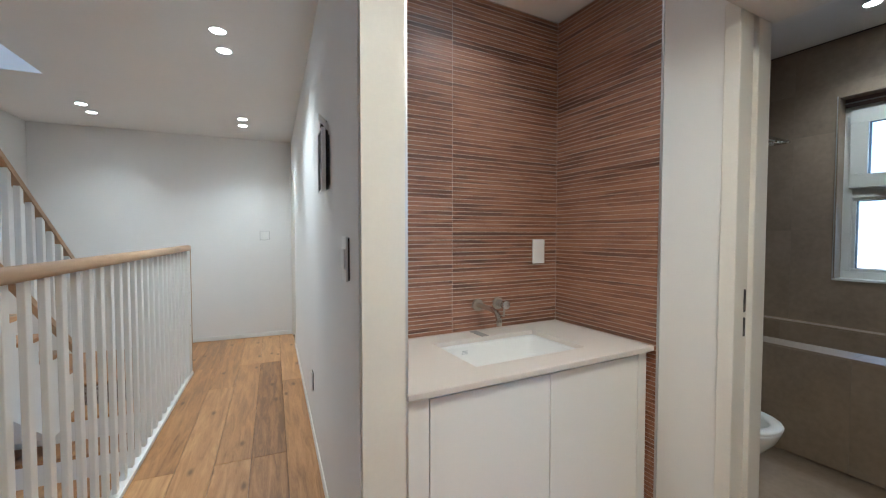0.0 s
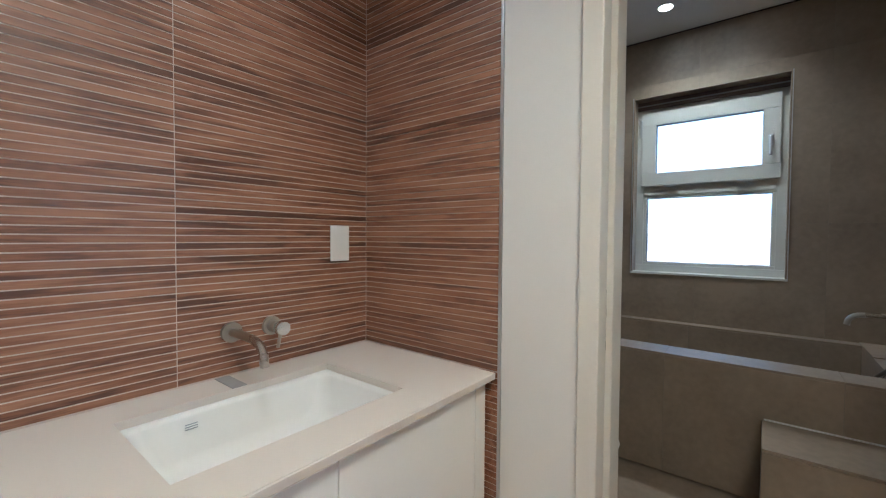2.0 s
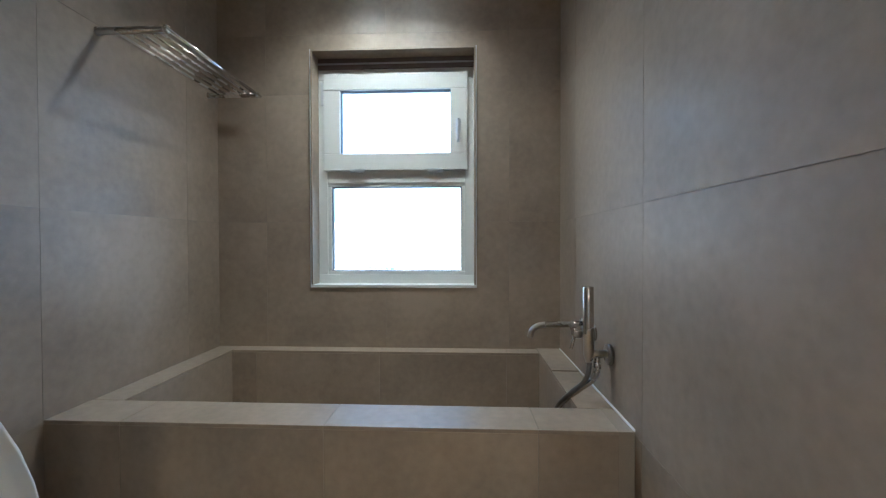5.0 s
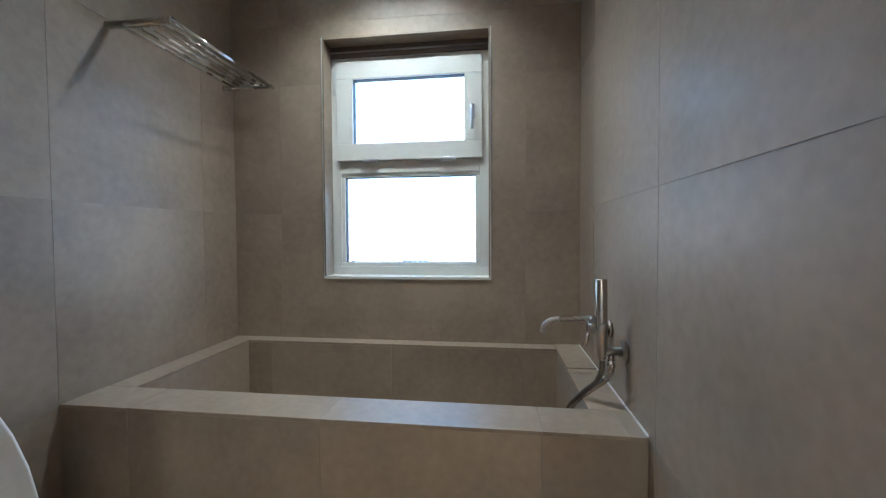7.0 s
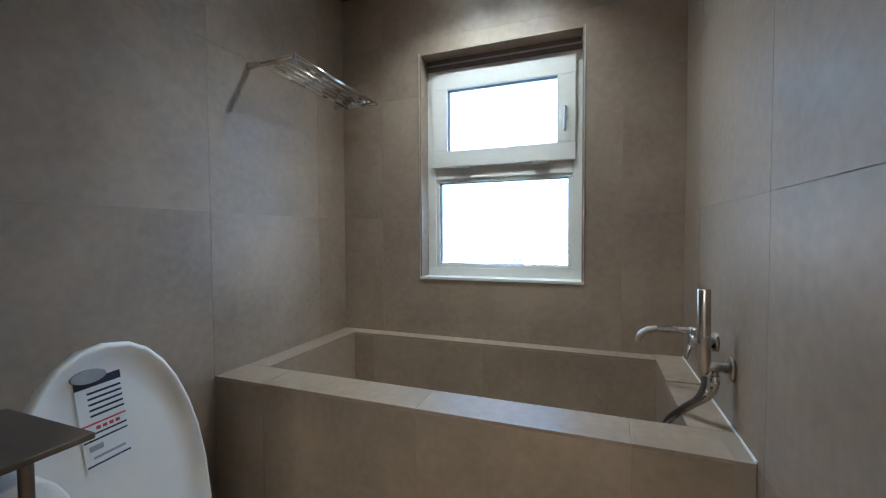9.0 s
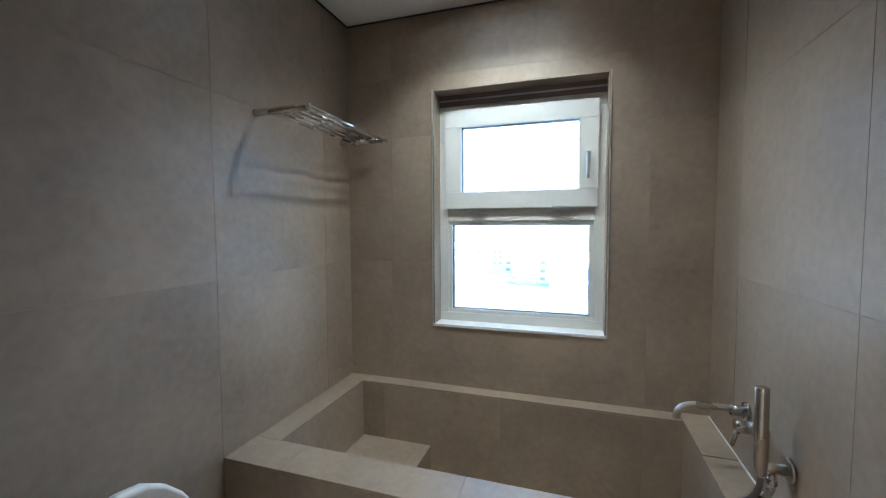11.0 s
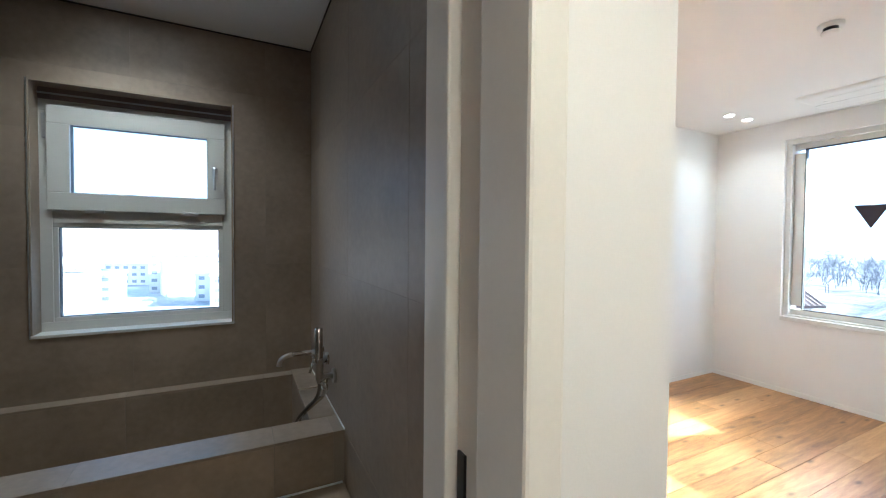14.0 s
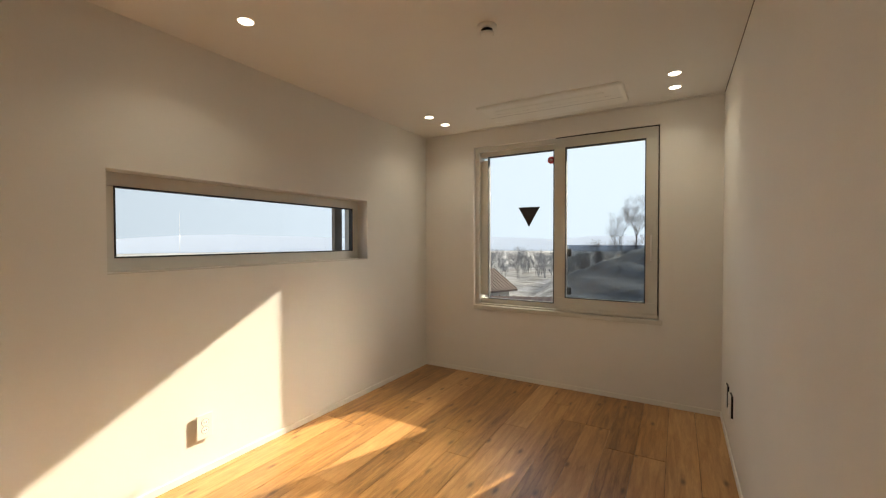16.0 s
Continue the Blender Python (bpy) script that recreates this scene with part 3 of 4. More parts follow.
for x in (-0.02, 0.12):
    bm = bmesh.new()
    tube(bm, [(x, 0.0, 0.838), (x, 0.012, 0.838)], 0.032, 28)
    tube(bm, [(x, 0.012, 0.838), (x, 0.055, 0.838)], 0.020, 22)
    part("valve", bm, STEEL, mixer)
bm = bmesh.new()
tube(bm, [(-0.02, 0.055, 0.838), (-0.02, 0.085, 0.838)], 0.022, 22)
part("knob", bm, STEEL, mixer)
bm = bmesh.new()
tube(bm, [(-0.02, 0.075, 0.838), (-0.03, 0.095, 0.775)], 0.006, 12)
part("lever", bm, STEEL, mixer)
bm = bmesh.new()
tube(bm, arc([(0.12, 0.05, 0.842), (0.12, 0.13, 0.842), (0.118, 0.19, 0.838), (0.116, 0.222, 0.818), (0.115, 0.232, 0.785)]), 0.0125, 18)
part("spout", bm, STEEL, mixer)

# ---- towel rack ----
rack = thing("towel_rack", pose(3.26, BY1, 1.99), "chrome-nickel wall towel shelf with thin bars", "towel rack")
RW = 0.66
for x in (0.0, RW):
    bm = bmesh.new()
    tube(bm, [(x, 0.0, 0.0), (x, -0.004, 0.0), (x, -0.262, 0.0)], [0.016, 0.0135, 0.0135], 20)
    arm = part("bracket", bm, STEEL, rack)
    bm = bmesh.new()
    tube(bm, [(x, -0.262, 0.0), (x, -0.272, 0.0), (x, -0.276, 0.0)], [0.0150, 0.0150, 0.0125], 20)
    part("end_cap", bm, CHROME, arm, "bright chrome end cap")
for k in range(6):
    bm = bmesh.new()
    y = -0.064 - 0.041 * k
    tube(bm, [(0.0 if k < 5 else -0.014, y, 0.0), (RW if k < 5 else RW + 0.030, y, 0.0)], 0.0085 if k == 5 else 0.0048, 12)
    part("bar", bm, CHROME if k == 5 else STEEL, rack)
# ---- toilet ----
toilet = thing("toilet", pose(2.46, 1.38, 0), "white ceramic toilet with its lid raised", "toilet")


def egg(rx, ry0, ry1, cy, z, n=32):
    """A toilet's outline: long to the front (-y), short to the back."""
    p = lambda v: math.copysign(abs(v) ** 0.86, v)
    return [(rx * p(math.cos(a)) * (1 - 0.08 * max(0, -math.sin(a)) ** 2), cy + (ry1 if math.sin(a) > 0 else ry0) * p(math.sin(a)), z) for a in (2 * math.pi * k / n for k in range(n))]


bm = bmesh.new()
loft(bm, [egg(0.12, 0.13, 0.40, -0.12, 0.0), egg(0.125, 0.145, 0.40, -0.12, 0.10), egg(0.145, 0.19, 0.40, -0.14, 0.22), egg(0.185, 0.245, 0.38, -0.16, 0.33), egg(0.2, 0.262, 0.36, -0.16, 0.385), egg(0.2, 0.262, 0.36, -0.16, 0.40),
          egg(0.145, 0.20, 0.14, -0.18, 0.40), egg(0.13, 0.185, 0.12, -0.18, 0.36), egg(0.08, 0.10, 0.08, -0.16, 0.24)])
part("bowl", bm, CERAMIC, toilet).scale = (0.95, 0.94, 0.80)
bm = bmesh.new()
loft(bm, [egg(0.2, 0.265, 0.17, -0.16, 0.405), egg(0.203, 0.268, 0.172, -0.16, 0.415), egg(0.198, 0.262, 0.168, -0.16, 0.425), egg(0.14, 0.195, 0.12, -0.18, 0.425), egg(0.138, 0.193, 0.118, -0.18, 0.405)], close=False)
part("seat", bm, WHITE, toilet, "white plastic seat ring").scale = (0.95, 0.94, 0.80)
part("tank", boxes((-0.17, 0.17, 0.10, 0.448, 0.30, 0.54), bevel=0.025), CERAMIC, toilet)
LID = part("lid", loft(bmesh.new(), [egg(0.150, 0.43, 0.035, 0.0, 0.020), egg(0.168, 0.455, 0.045, 0.0, 0.0185), egg(0.188, 0.483, 0.054, 0.0, 0.011), egg(0.201, 0.502, 0.060, 0.0, 0.001), egg(0.204, 0.507, 0.062, 0.0, 0.0), egg(0.208, 0.515, 0.065, 0.0, 0.004), egg(0.208, 0.515, 0.064, 0.0, 0.026), egg(0.19, 0.49, 0.05, 0.0, 0.038), egg(0.15, 0.43, 0.03, 0.0, 0.042)]), WHITE, toilet, "raised white lid")
LID.data.transform(Matrix.Translation((-0.024, 0, 0)) @ Matrix.Diagonal((1.12, 1, 1, 1)))
LID.matrix_basis = pose(0, 0.02, 0.44, -96, 0, 0)


def lid_print(name, x0, x1, d0, d1, mat, label="", lift=0.001):
    ob = part(name, boxes((x0 * 1.15, x1 * 1.15, -d1, -d0, -lift + 0.0184, -lift + 0.019)), mat, LID, label)
    ob.matrix_basis = pose(-0.008, -0.085, 0, 0, 0, -3)
    return ob


lid_print("label_sheet", -0.055, 0.03, 0.14, 0.355, LABEL, "printed paper label with plain bars")
lid_print("label_head", -0.055, 0.03, 0.335, 0.355, NAVY, "", 0.002)
for k in range(5):
    lid_print("label_bar", -0.035, 0.028, 0.318 - 0.0135 * k, 0.323 - 0.0135 * k, NAVY, "", 0.002)
lid_print("label_stripe", -0.053, 0.029, 0.246, 0.250, RED, "", 0.002)
for k in range(4):
    lid_print("label_mark", -0.028 + 0.012 * k, -0.020 + 0.012 * k, 0.232, 0.240, RED, "", 0.002)
for d in (0.222, 0.208, 0.150):
    lid_print("label_bar", -0.053, 0.028, d, d + 0.004, NAVY, "", 0.002)
lid_print("label_text", -0.04, 0.02, 0.166, 0.172, GREY_PRINT, "", 0.002)
lid_print("label_text", -0.045, -0.02, 0.185, 0.198, GREY_PRINT, "", 0.002)
part("bumper", loft(bmesh.new(), [[(-0.062 + 0.036 * math.cos(a), -0.445 + 0.016 * math.sin(a), z) for a in (2 * math.pi * k / 20 for k in range(20))] for z in (0.006, 0.018)]), GREY_PRINT, LID, "grey finger notch")
for x in (-0.10, 0.10):
    part("hinge", boxes((x - 0.03, x + 0.03, 0.005, 0.05, 0.37, 0.43), bevel=0.008), WHITE, toilet)

holder = thing("paper_holder", pose(BX0, 1.02, 0.965), "bronze metal toilet paper holder with a shelf", "paper holder")
part("shelf", boxes((0.0, 0.135, -0.10, 0.10, -0.004, 0.004), bevel=0.0015), BROWN, holder)
part("back_plate", boxes((0.0, 0.006, -0.10, 0.10, -0.05, -0.004), bevel=0.001), BROWN, holder)
bm = bmesh.new()
tube(bm, arc([(0.075, -0.085, -0.004), (0.075, -0.085, -0.05), (0.075, -0.085, -0.075), (0.075, -0.07, -0.085), (0.075, 0.07, -0.085)]), 0.007, 12)
part("arm", bm, BROWN, holder)
roll = thing("paper_roll", pose(BX0 + 0.075, 1.02, 0.865), "white toilet paper roll on the holder", "paper roll")
bm = bmesh.new()
n = 36
rings = []
for y, r in ((-0.05, 0.022), (-0.05, 0.054), (-0.047, 0.057), (0.047, 0.057), (0.05, 0.054), (0.05, 0.022)):
    rings.append([((r + (0.0012 * math.sin(9 * a) if r > 0.03 else 0)) * math.cos(a), y, r * math.sin(a)) for a in (2 * math.pi * k / n for k in range(n))])
loft(bm, rings + [rings[0]], close=False)
part("paper", bm, PAPER, roll)

# ---- corridor fittings; the wall faces local -x ----
phone = thing("wall_phone", HALL @ pose(0, 0.66, 1.46), "black glass door phone in a chrome frame on the wall", "door phone")
part("screen", boxes((-0.030, -0.006, -0.062, 0.062, 0.01, 0.255), bevel=0.003), BLACK, phone)
for d in ((-0.036, -0.018, -0.070, -0.060, 0.0, 0.265), (-0.036, -0.018, 0.060, 0.070, 0.0, 0.265), (-0.036, -0.018, -0.060, 0.060, 0.0, 0.010), (-0.036, -0.018, -0.060, 0.060, 0.255, 0.265)):
    part("frame_bar", boxes(d, bevel=0.002), CHROME, phone)
part("back_box", boxes((-0.008, 0.0, -0.05, 0.05, 0.03, 0.24)), BLACK, phone)
tag = thing("paper_tag", HALL @ pose(0, 0.68, 1.70) @ Matrix.Diagonal((1, 1, 0.75, 1)), "curled white paper tag above the door phone", "paper tag")
bm = bmesh.new()
pts = [(-0.002, -0.05, 0.02), (-0.018, -0.045, 0.05), (-0.036, -0.02, 0.085), (-0.034, 0.02, 0.10), (-0.012, 0.045, 0.08), (-0.004, 0.05, 0.03)]
rows = arc(pts, 5)
loft(bm, [[(p.x, p.y, p.z), (p.x, p.y, p.z + 0.045), (p.x - 0.001, p.y, p.z + 0.045), (p.x - 0.001, p.y, p.z)] for p in rows])
part("sheet", bm, WHITE, tag)
part("hook", boxes((-0.03, -0.001, -0.012, 0.02, 0.03, 0.10), bevel=0.006), BLACK, tag, "dark hook behind the tag")
sw = wall_plate("light_switch", HALL @ pose(-0.005, 0.185, 1.20) @ Matrix.Rotation(radians(-90), 4, "Z"), 0.08, 0.145, "white wall switch plate with a rocker, slightly raised", "light switch")
part("rocker", boxes((-0.033, 0.033, -0.013, -0.008, -0.032, 0.032), bevel=0.002), WHITE, sw)
# Black box puts the shade behind the raised switch plate into colour.
part("back_box", boxes((-0.037, 0.037, 0.0, 0.005, -0.069, 0.069)), BLACK, sw, "black box that draws the shade behind the plate")
so = wall_plate("socket", HALL @ pose(-0.005, 1.52, 0.35) @ Matrix.Rotation(radians(-90), 4, "Z"), 0.075, 0.12, "white wall socket plate low on the wall", "socket")
# The shade behind this socket is a black box as well.
part("back_box", boxes((-0.034, 0.034, 0.0, 0.005, -0.056, 0.056)), BLACK, so, "black box that draws the shade behind the plate")
sw = wall_plate("light_switch", HALL @ pose(-0.32, 4.38, 1.27), 0.105, 0.105, "white square switch plate on the end wall", "light switch")
# Slightly larger grey plate paints a shade line round the switch.
part("back_plate", boxes((-0.056, 0.056, -0.002, 0.0, -0.056, 0.056)), FILM_SLOT, sw, "grey rim that paints the shade round the plate")
part("rocker", boxes((-0.03, 0.03, -0.012, -0.008, -0.03, 0.03), bevel=0.002), WHITE, sw)

# ---- stairs ----
up = thing("upper_stairs", HALL @ pose(0, 0, 0), "white stairs with oak treads that rise to the next floor", "stairs")
bm = bmesh.new()
profile = []
N = 11
for k in range(N):
    profile += [(3.13 - 0.265 * k, 0.19 * k), (3.13 - 0.265 * k, 0.19 * (k + 1) - 0.03)]
profile += [(3.13 - 0.265 * N, 0.19 * N - 0.03), (3.13 - 0.265 * N, 0.19 * N - 0.55), (2.75, -0.26), (3.13, -0.26)]
f = bm.faces.new([bm.verts.new((-1.78, u, z)) for u, z in profile])
ex = bmesh.ops.extrude_face_region(bm, geom=[f])["geom"]
bmesh.ops.translate(bm, verts=[v for v in ex if isinstance(v, bmesh.types.BMVert)], vec=(-0.76, 0, 0))
part("body", bm, WHITE, up)
tread = part("tread", boxes((-2.55, -1.735, -0.265, 0.025, -0.03, 0.0), bevel=0.004), OAK, up, "oak tread")
tread.location = (0, 3.13, 0.19)
for k in range(1, N):
    piece("tread", tread.data, up, pose(0, 3.13 - 0.265 * k, 0.19 * (k + 1)))
rail2 = thing("upper_railing", HALL @ pose(-1.75, 0, 0), "white sloping balusters between two oak rails", "railing")
for z0, th in ((0.30, 0.05), (1.02, 0.045)):
    bm = bmesh.new()
    loft(bm, [[(-0.025, u, z + a) for a in (0, th)] + [(0.025, u, z + a) for a in (th, 0)] for u, z in ((3.1, z0), (0.2, z0 + 0.75 * 2.9))], smooth=False)
    part("rail", bm, OAK_RAIL, rail2, "oak rail")
for k in range(18):
    u = 3.0 - 0.13 * k
    z = 0.345 + 0.75 * (3.1 - u)
    part("baluster", boxes((-0.018, 0.018, u - 0.02, u + 0.02, z, z + 0.69), bevel=0.003), WHITE, rail2)
down = thing("lower_stairs", HALL @ pose(0, 0, 0), "white stairs with oak treads that lead down", "stairs")
for k in range(8):
    u1, z = 3.2 - 0.265 * k, -0.19 * (k + 1)
    part("riser", boxes((-2.555, -0.985, u1, u1 + 0.018, z, z + 0.16)), WHITE, down)
    part("tread", boxes((-2.555, -0.985, u1 - 0.275, u1 + 0.016, z - 0.03, z), bevel=0.003), OAK, down, "oak tread")

# ---- bedroom fittings ----
def slot_face(y, z):
    return pose(RX1, y, z) @ Matrix.Rotation(radians(-90), 4, "Z")


so = wall_plate("socket", slot_face(-1.785, 0.30), 0.10, 0.15, "white double wall socket standing slightly off the wall", "socket")
for z in (-0.024, 0.024):
    bm = bmesh.new()
    tube(bm, [(0, -0.0085, z), (0, -0.0095, z)], 0.021, 24)
    part("outlet_face", bm, LABEL, so)
    bm = bmesh.new()
    tube(bm, [(0, -0.0078, z), (0, -0.0084, z)], 0.0235, 24)
    part("outlet_rim", bm, FILM_SLOT, so, "grey rim of the outlet")
    for x in (-0.007, 0.007):
        bm = bmesh.new()
        tube(bm, [(x, -0.0095, z), (x, -0.0102, z)], 0.0028, 10)
        part("hole", bm, BLACK, so)
part("back_box", boxes((-0.042, 0.042, 0.0, 0.012, -0.066, 0.066)), WHITE, so)
so.location.x -= 0.012
for y, z in ((-3.86, 0.35), (-3.62, 0.36)):
    so = wall_plate("socket", pose(RX0 + 0.012, y, z) @ Matrix.Rotation(radians(90), 4, "Z"), 0.10, 0.15, "white socket plate with a black shade box behind it", "socket")
    # Shade between plate and wall is put in as a black box.
    part("back_box", boxes((-0.047, 0.047, 0.0, 0.012, -0.072, 0.072)), BLACK, so)
det = thing("smoke_detector", pose(2.29, -2.47, RZ), "small white round smoke detector on the ceiling", "smoke detector")
bm = bmesh.new()
loft(bm, [[(r * math.cos(2 * math.pi * k / 28), r * math.sin(2 * math.pi * k / 28), z) for k in range(28)] for r, z in ((0.055, 0.0), (0.055, -0.012), (0.048, -0.020))])
part("base", bm, WHITE, det)
bm = bmesh.new()
loft(bm, [[(r * math.cos(2 * math.pi * k / 28), r * math.sin(2 * math.pi * k / 28), z) for k in range(28)] for r, z in ((0.040, -0.040), (0.040, -0.048), (0.030, -0.055))])
part("cap", bm, WHITE, det)
bm = bmesh.new()
tube(bm, [(0, 0, -0.019), (0, 0, -0.041)], 0.032, 24)
part("sensor_gap", bm, BLACK, det, "dark sensor gap")
ac = thing("ceiling_air_conditioner", pose(2.34, -3.93, RZ), "flat white ceiling air conditioner cover", "air conditioner")
bm = bmesh.new()
loft(bm, [rounded(-0.60 - a, 0.60 + a, -0.24 - a, 0.24 + a, z, 0.05) for a, z in ((0.012, 0.0), (0.012, -0.006), (0.0, -0.018), (-0.03, -0.022))])
part("cover", bm, WHITE, ac)
part("vane", boxes((-0.46, 0.46, 0.03, 0.13, -0.0255, -0.022), bevel=0.001), WHITE, ac)
part("slot", boxes((-0.50, 0.50, 0.021, 0.0245, -0.0228, -0.0215), (-0.58, 0.58, -0.06, -0.0575, -0.0228, -0.0215), (0.10, 0.102, -0.0575, 0.021, -0.0228, -0.0215)), FILM_SLOT, ac, "thin grey joint")

# ---- lamps ----
def downlight(m, group, label):
    root = thing("downlight", m, label, "ceiling lamp", group)
    bm = bmesh.new()
    n = 28
    rings = [[(r * math.cos(2 * math.pi * k / n), r * math.sin(2 * math.pi * k / n), z) for k in range(n)] for r, z in ((0.047, 0.0), (0.047, -0.003), (0.041, -0.004), (0.038, -0.001), (0.038, 0.0))]
    loft(bm, rings, close=False)
    part("ring", bm, WHITE, root)
    part("lens", disc_plate(bmesh.new(), 0.038, -0.0025, -0.0008), LAMP, root, "glowing lamp lens")
    return root


def lamp_light(p, power, colour, spread):
    la = bpy.data.lights.new("downlight_beam", "AREA")
    la.shape, la.size, la.energy, la.color, la.spread = "DISK", 0.07, power, colour, radians(spread)
    new("downlight_beam", la).matrix_basis = Matrix.Translation(p)


first = None
# The last two hall lamps are added, unseen, to light cabinet and tub.
for group, z, spots in (("hall downlights", HZ, ((0.11, 2.75, 0.7), (0.14, 3.02, 0.7), (-1.0, 4.8, 0.35), (-0.99, 5.08, 0.35), (0.29, 4.66, 0.6), (0.30, 4.93, 0.6), (1.15, 1.42, 0.3), (0.85, 0.22, 1.4), (0.85, -0.06, 1.4))),
                        ("bathroom downlights", BZ, ((3.60, 1.04, 0.45), (3.59, 0.74, 0.45))),
                        ("bedroom downlights", RZ, ((3.40, -1.76, 0.35), (3.39, -1.47, 0.35), (3.45, -3.71, 0.35), (3.44, -4.00, 0.35), (1.39, -3.73, 0.35), (1.39, -4.03, 0.35)))):
    for x, y, power in spots:
        if first is None:
            first = downlight(pose(x, y, z), group, "small round recessed ceiling lamp, lit")
        else:
            tagged(copy_thing(first, pose(x, y, z)), group=group)
        # Warm colour and wide spread go to the two added hall lamps only.
        lamp_light((x, y, z - 0.006), power, (1.0, 0.83, 0.62) if power > 1 else (1.0, 0.95, 0.87), 150 if power > 1 else 118)

# ---- windows ----
def frame_bars(x0, x1, z0, z1, w, y0, y1, bevel=0.003):
    """The four bars of a frame in the local x-z plane."""
    return [boxes((x0, x1, y0, y1, z0, z0 + w), bevel=bevel), boxes((x0, x1, y0, y1, z1 - w, z1), bevel=bevel), boxes((x0, x0 + w, y0, y1, z0 + w, z1 - w), bevel=bevel), boxes((x1 - w, x1, y0, y1, z0 + w, z1 - w), bevel=bevel)]


def pane(parent, x0, x1, z0, z1, y, mat=GLASS):
    ob = part("pane", boxes((x0, x1, y, y + 0.006, z0, z1)), mat, parent, "clear window pane")
    ob.visible_shadow = False
    return ob


# bathroom window: local x runs towards -y, local y outwards
W1 = Matrix.Translation((4.10, WY1, WZ0)) @ Matrix.Rotation(radians(-90), 4, "Z")
w, h = WY1 - WY0, WZ1 - WZ0
win = tagged(new("window_1"), "white two-part window with a tilting upper sash", "window", kind="structure")
win.matrix_basis = W1
for b in frame_bars(0.0, w, 0.0, h - 0.07, 0.06, 0.0, 0.07):
    part("frame", b, PVC, win)
for b in frame_bars(0.058, w - 0.058, 0.058, 0.589, 0.024, 0.006, 0.06, 0.004):
    part("glazing_bead", b, PVC, win)
part("transom", boxes((0.06, w - 0.06, 0.0, 0.07, 0.585, 0.655), bevel=0.003), PVC, win)
part("blind_box", boxes((0.0, w, -0.005, 0.07, h - 0.068, h), bevel=0.003), MAUVE, win, "dark mauve box above the window")
part("blind_rail", boxes((0.0, w, -0.012, -0.004, h - 0.045, h - 0.037)), ALU, win)
sash = part("sash", frame_bars(0.045, w - 0.045, 0.655, h - 0.10, 0.095, -0.022, 0.05)[0], PVC, win, "white tilting sash")
for b in frame_bars(0.045, w - 0.045, 0.655, h - 0.10, 0.095, -0.022, 0.05)[1:]:
    part("sash_bar", b, PVC, sash)
for b in frame_bars(0.136, w - 0.136, 0.746, h - 0.191, 0.006, -0.006, 0.03, 0):
    part("gasket", b, GASKET, sash)
for b in frame_bars(0.080, w - 0.080, 0.080, 0.567, 0.005, 0.014, 0.05, 0):
    part("gasket", b, GASKET, win)
pane(win, 0.138, w - 0.138, 0.748, h - 0.193, 0.022)
pane(win, 0.060, w - 0.060, 0.060, 0.587, 0.036)
part("handle", boxes((w - 0.112, w - 0.084, -0.030, -0.022, 0.86, 0.94), bevel=0.003), ALU, sash, "grey window handle")
bm = bmesh.new()
tube(bm, arc([(w - 0.098, -0.028, 0.925), (w - 0.098, -0.055, 0.925), (w - 0.098, -0.062, 0.905), (w - 0.098, -0.062, 0.80)]), 0.008, 12)
part("grip", bm, ALU, sash)
for x in (0.20, w - 0.27):
    part("hinge", boxes((x, x + 0.085, -0.032, -0.0225, 0.642, 0.662), bevel=0.002), ALU, win, "grey hinge")
part("stay", boxes((0.025, 0.043, -0.012, 0.0, 1.03, 1.16), bevel=0.002), ALU, win)
structure("trim_window_reveal", boxes((BX1 - 0.004, 4.10, WY0 - 0.0005, WY0 + 0.010, WZ0, WZ1), (BX1 - 0.004, 4.10, WY1 - 0.010, WY1 + 0.0005, WZ0, WZ1), (BX1 - 0.004, 4.10, WY0, WY1, WZ1 - 0.010, WZ1 + 0.0005)), TILE, "grey tiled window reveal")
structure("window_sill", boxes((BX1 - 0.006, 4.10, WY0 - 0.002, WY1 + 0.002, WZ0 - 0.003, WZ0 + 0.012), bevel=0.001), PVC, "white window sill")
structure("trim_window_edge", boxes((BX1 - 0.007, BX1 - 0.001, WY0 - 0.003, WY0 + 0.002, WZ0, WZ1), (BX1 - 0.007, BX1 - 0.001, WY1 - 0.002, WY1 + 0.003, WZ0, WZ1)), ALU, "thin metal edge trim")

# bedroom sliding window: local x runs towards -x, seen from inside, local y outwards
W2 = Matrix.Translation((GX1, RY0, GZ0)) @ Matrix.Rotation(radians(180), 4, "Z")
w, h = GX1 - GX0, GZ1 - GZ0
win = tagged(new("window_2"), "large white sliding window with one moving sash", "window", kind="structure")
win.matrix_basis = W2
for b in frame_bars(0.0, w, 0.0, h, 0.045, 0.04, 0.20):
    part("frame", b, PVC, win)
for b in frame_bars(0.045, 0.90, 0.045, h - 0.045, 0.088, 0.09, 0.15)[2:3] + frame_bars(0.045, 0.90, 0.045, h - 0.045, 0.055, 0.09, 0.15)[:2] + frame_bars(0.045, 0.90, 0.045, h - 0.045, 0.055, 0.09, 0.15)[3:]:
    part("fixed_bar", b, PVC, win)
for b in frame_bars(0.129, 0.852, 0.096, h - 0.096, 0.008, 0.085, 0.13, 0):
    part("gasket", b, GASKET, win)
pane(win, 0.133, 0.85, 0.10, h - 0.10, 0.115)
sash = part("sash", boxes((0.885, w - 0.012, 0.005, 0.075, 0.075, 0.175), bevel=0.004), PVC, win, "white sliding sash")
for b in frame_bars(0.885, w - 0.012, 0.075, h - 0.012, 0.10, 0.005, 0.075)[1:]:
    part("sash_bar", b, PVC, sash)
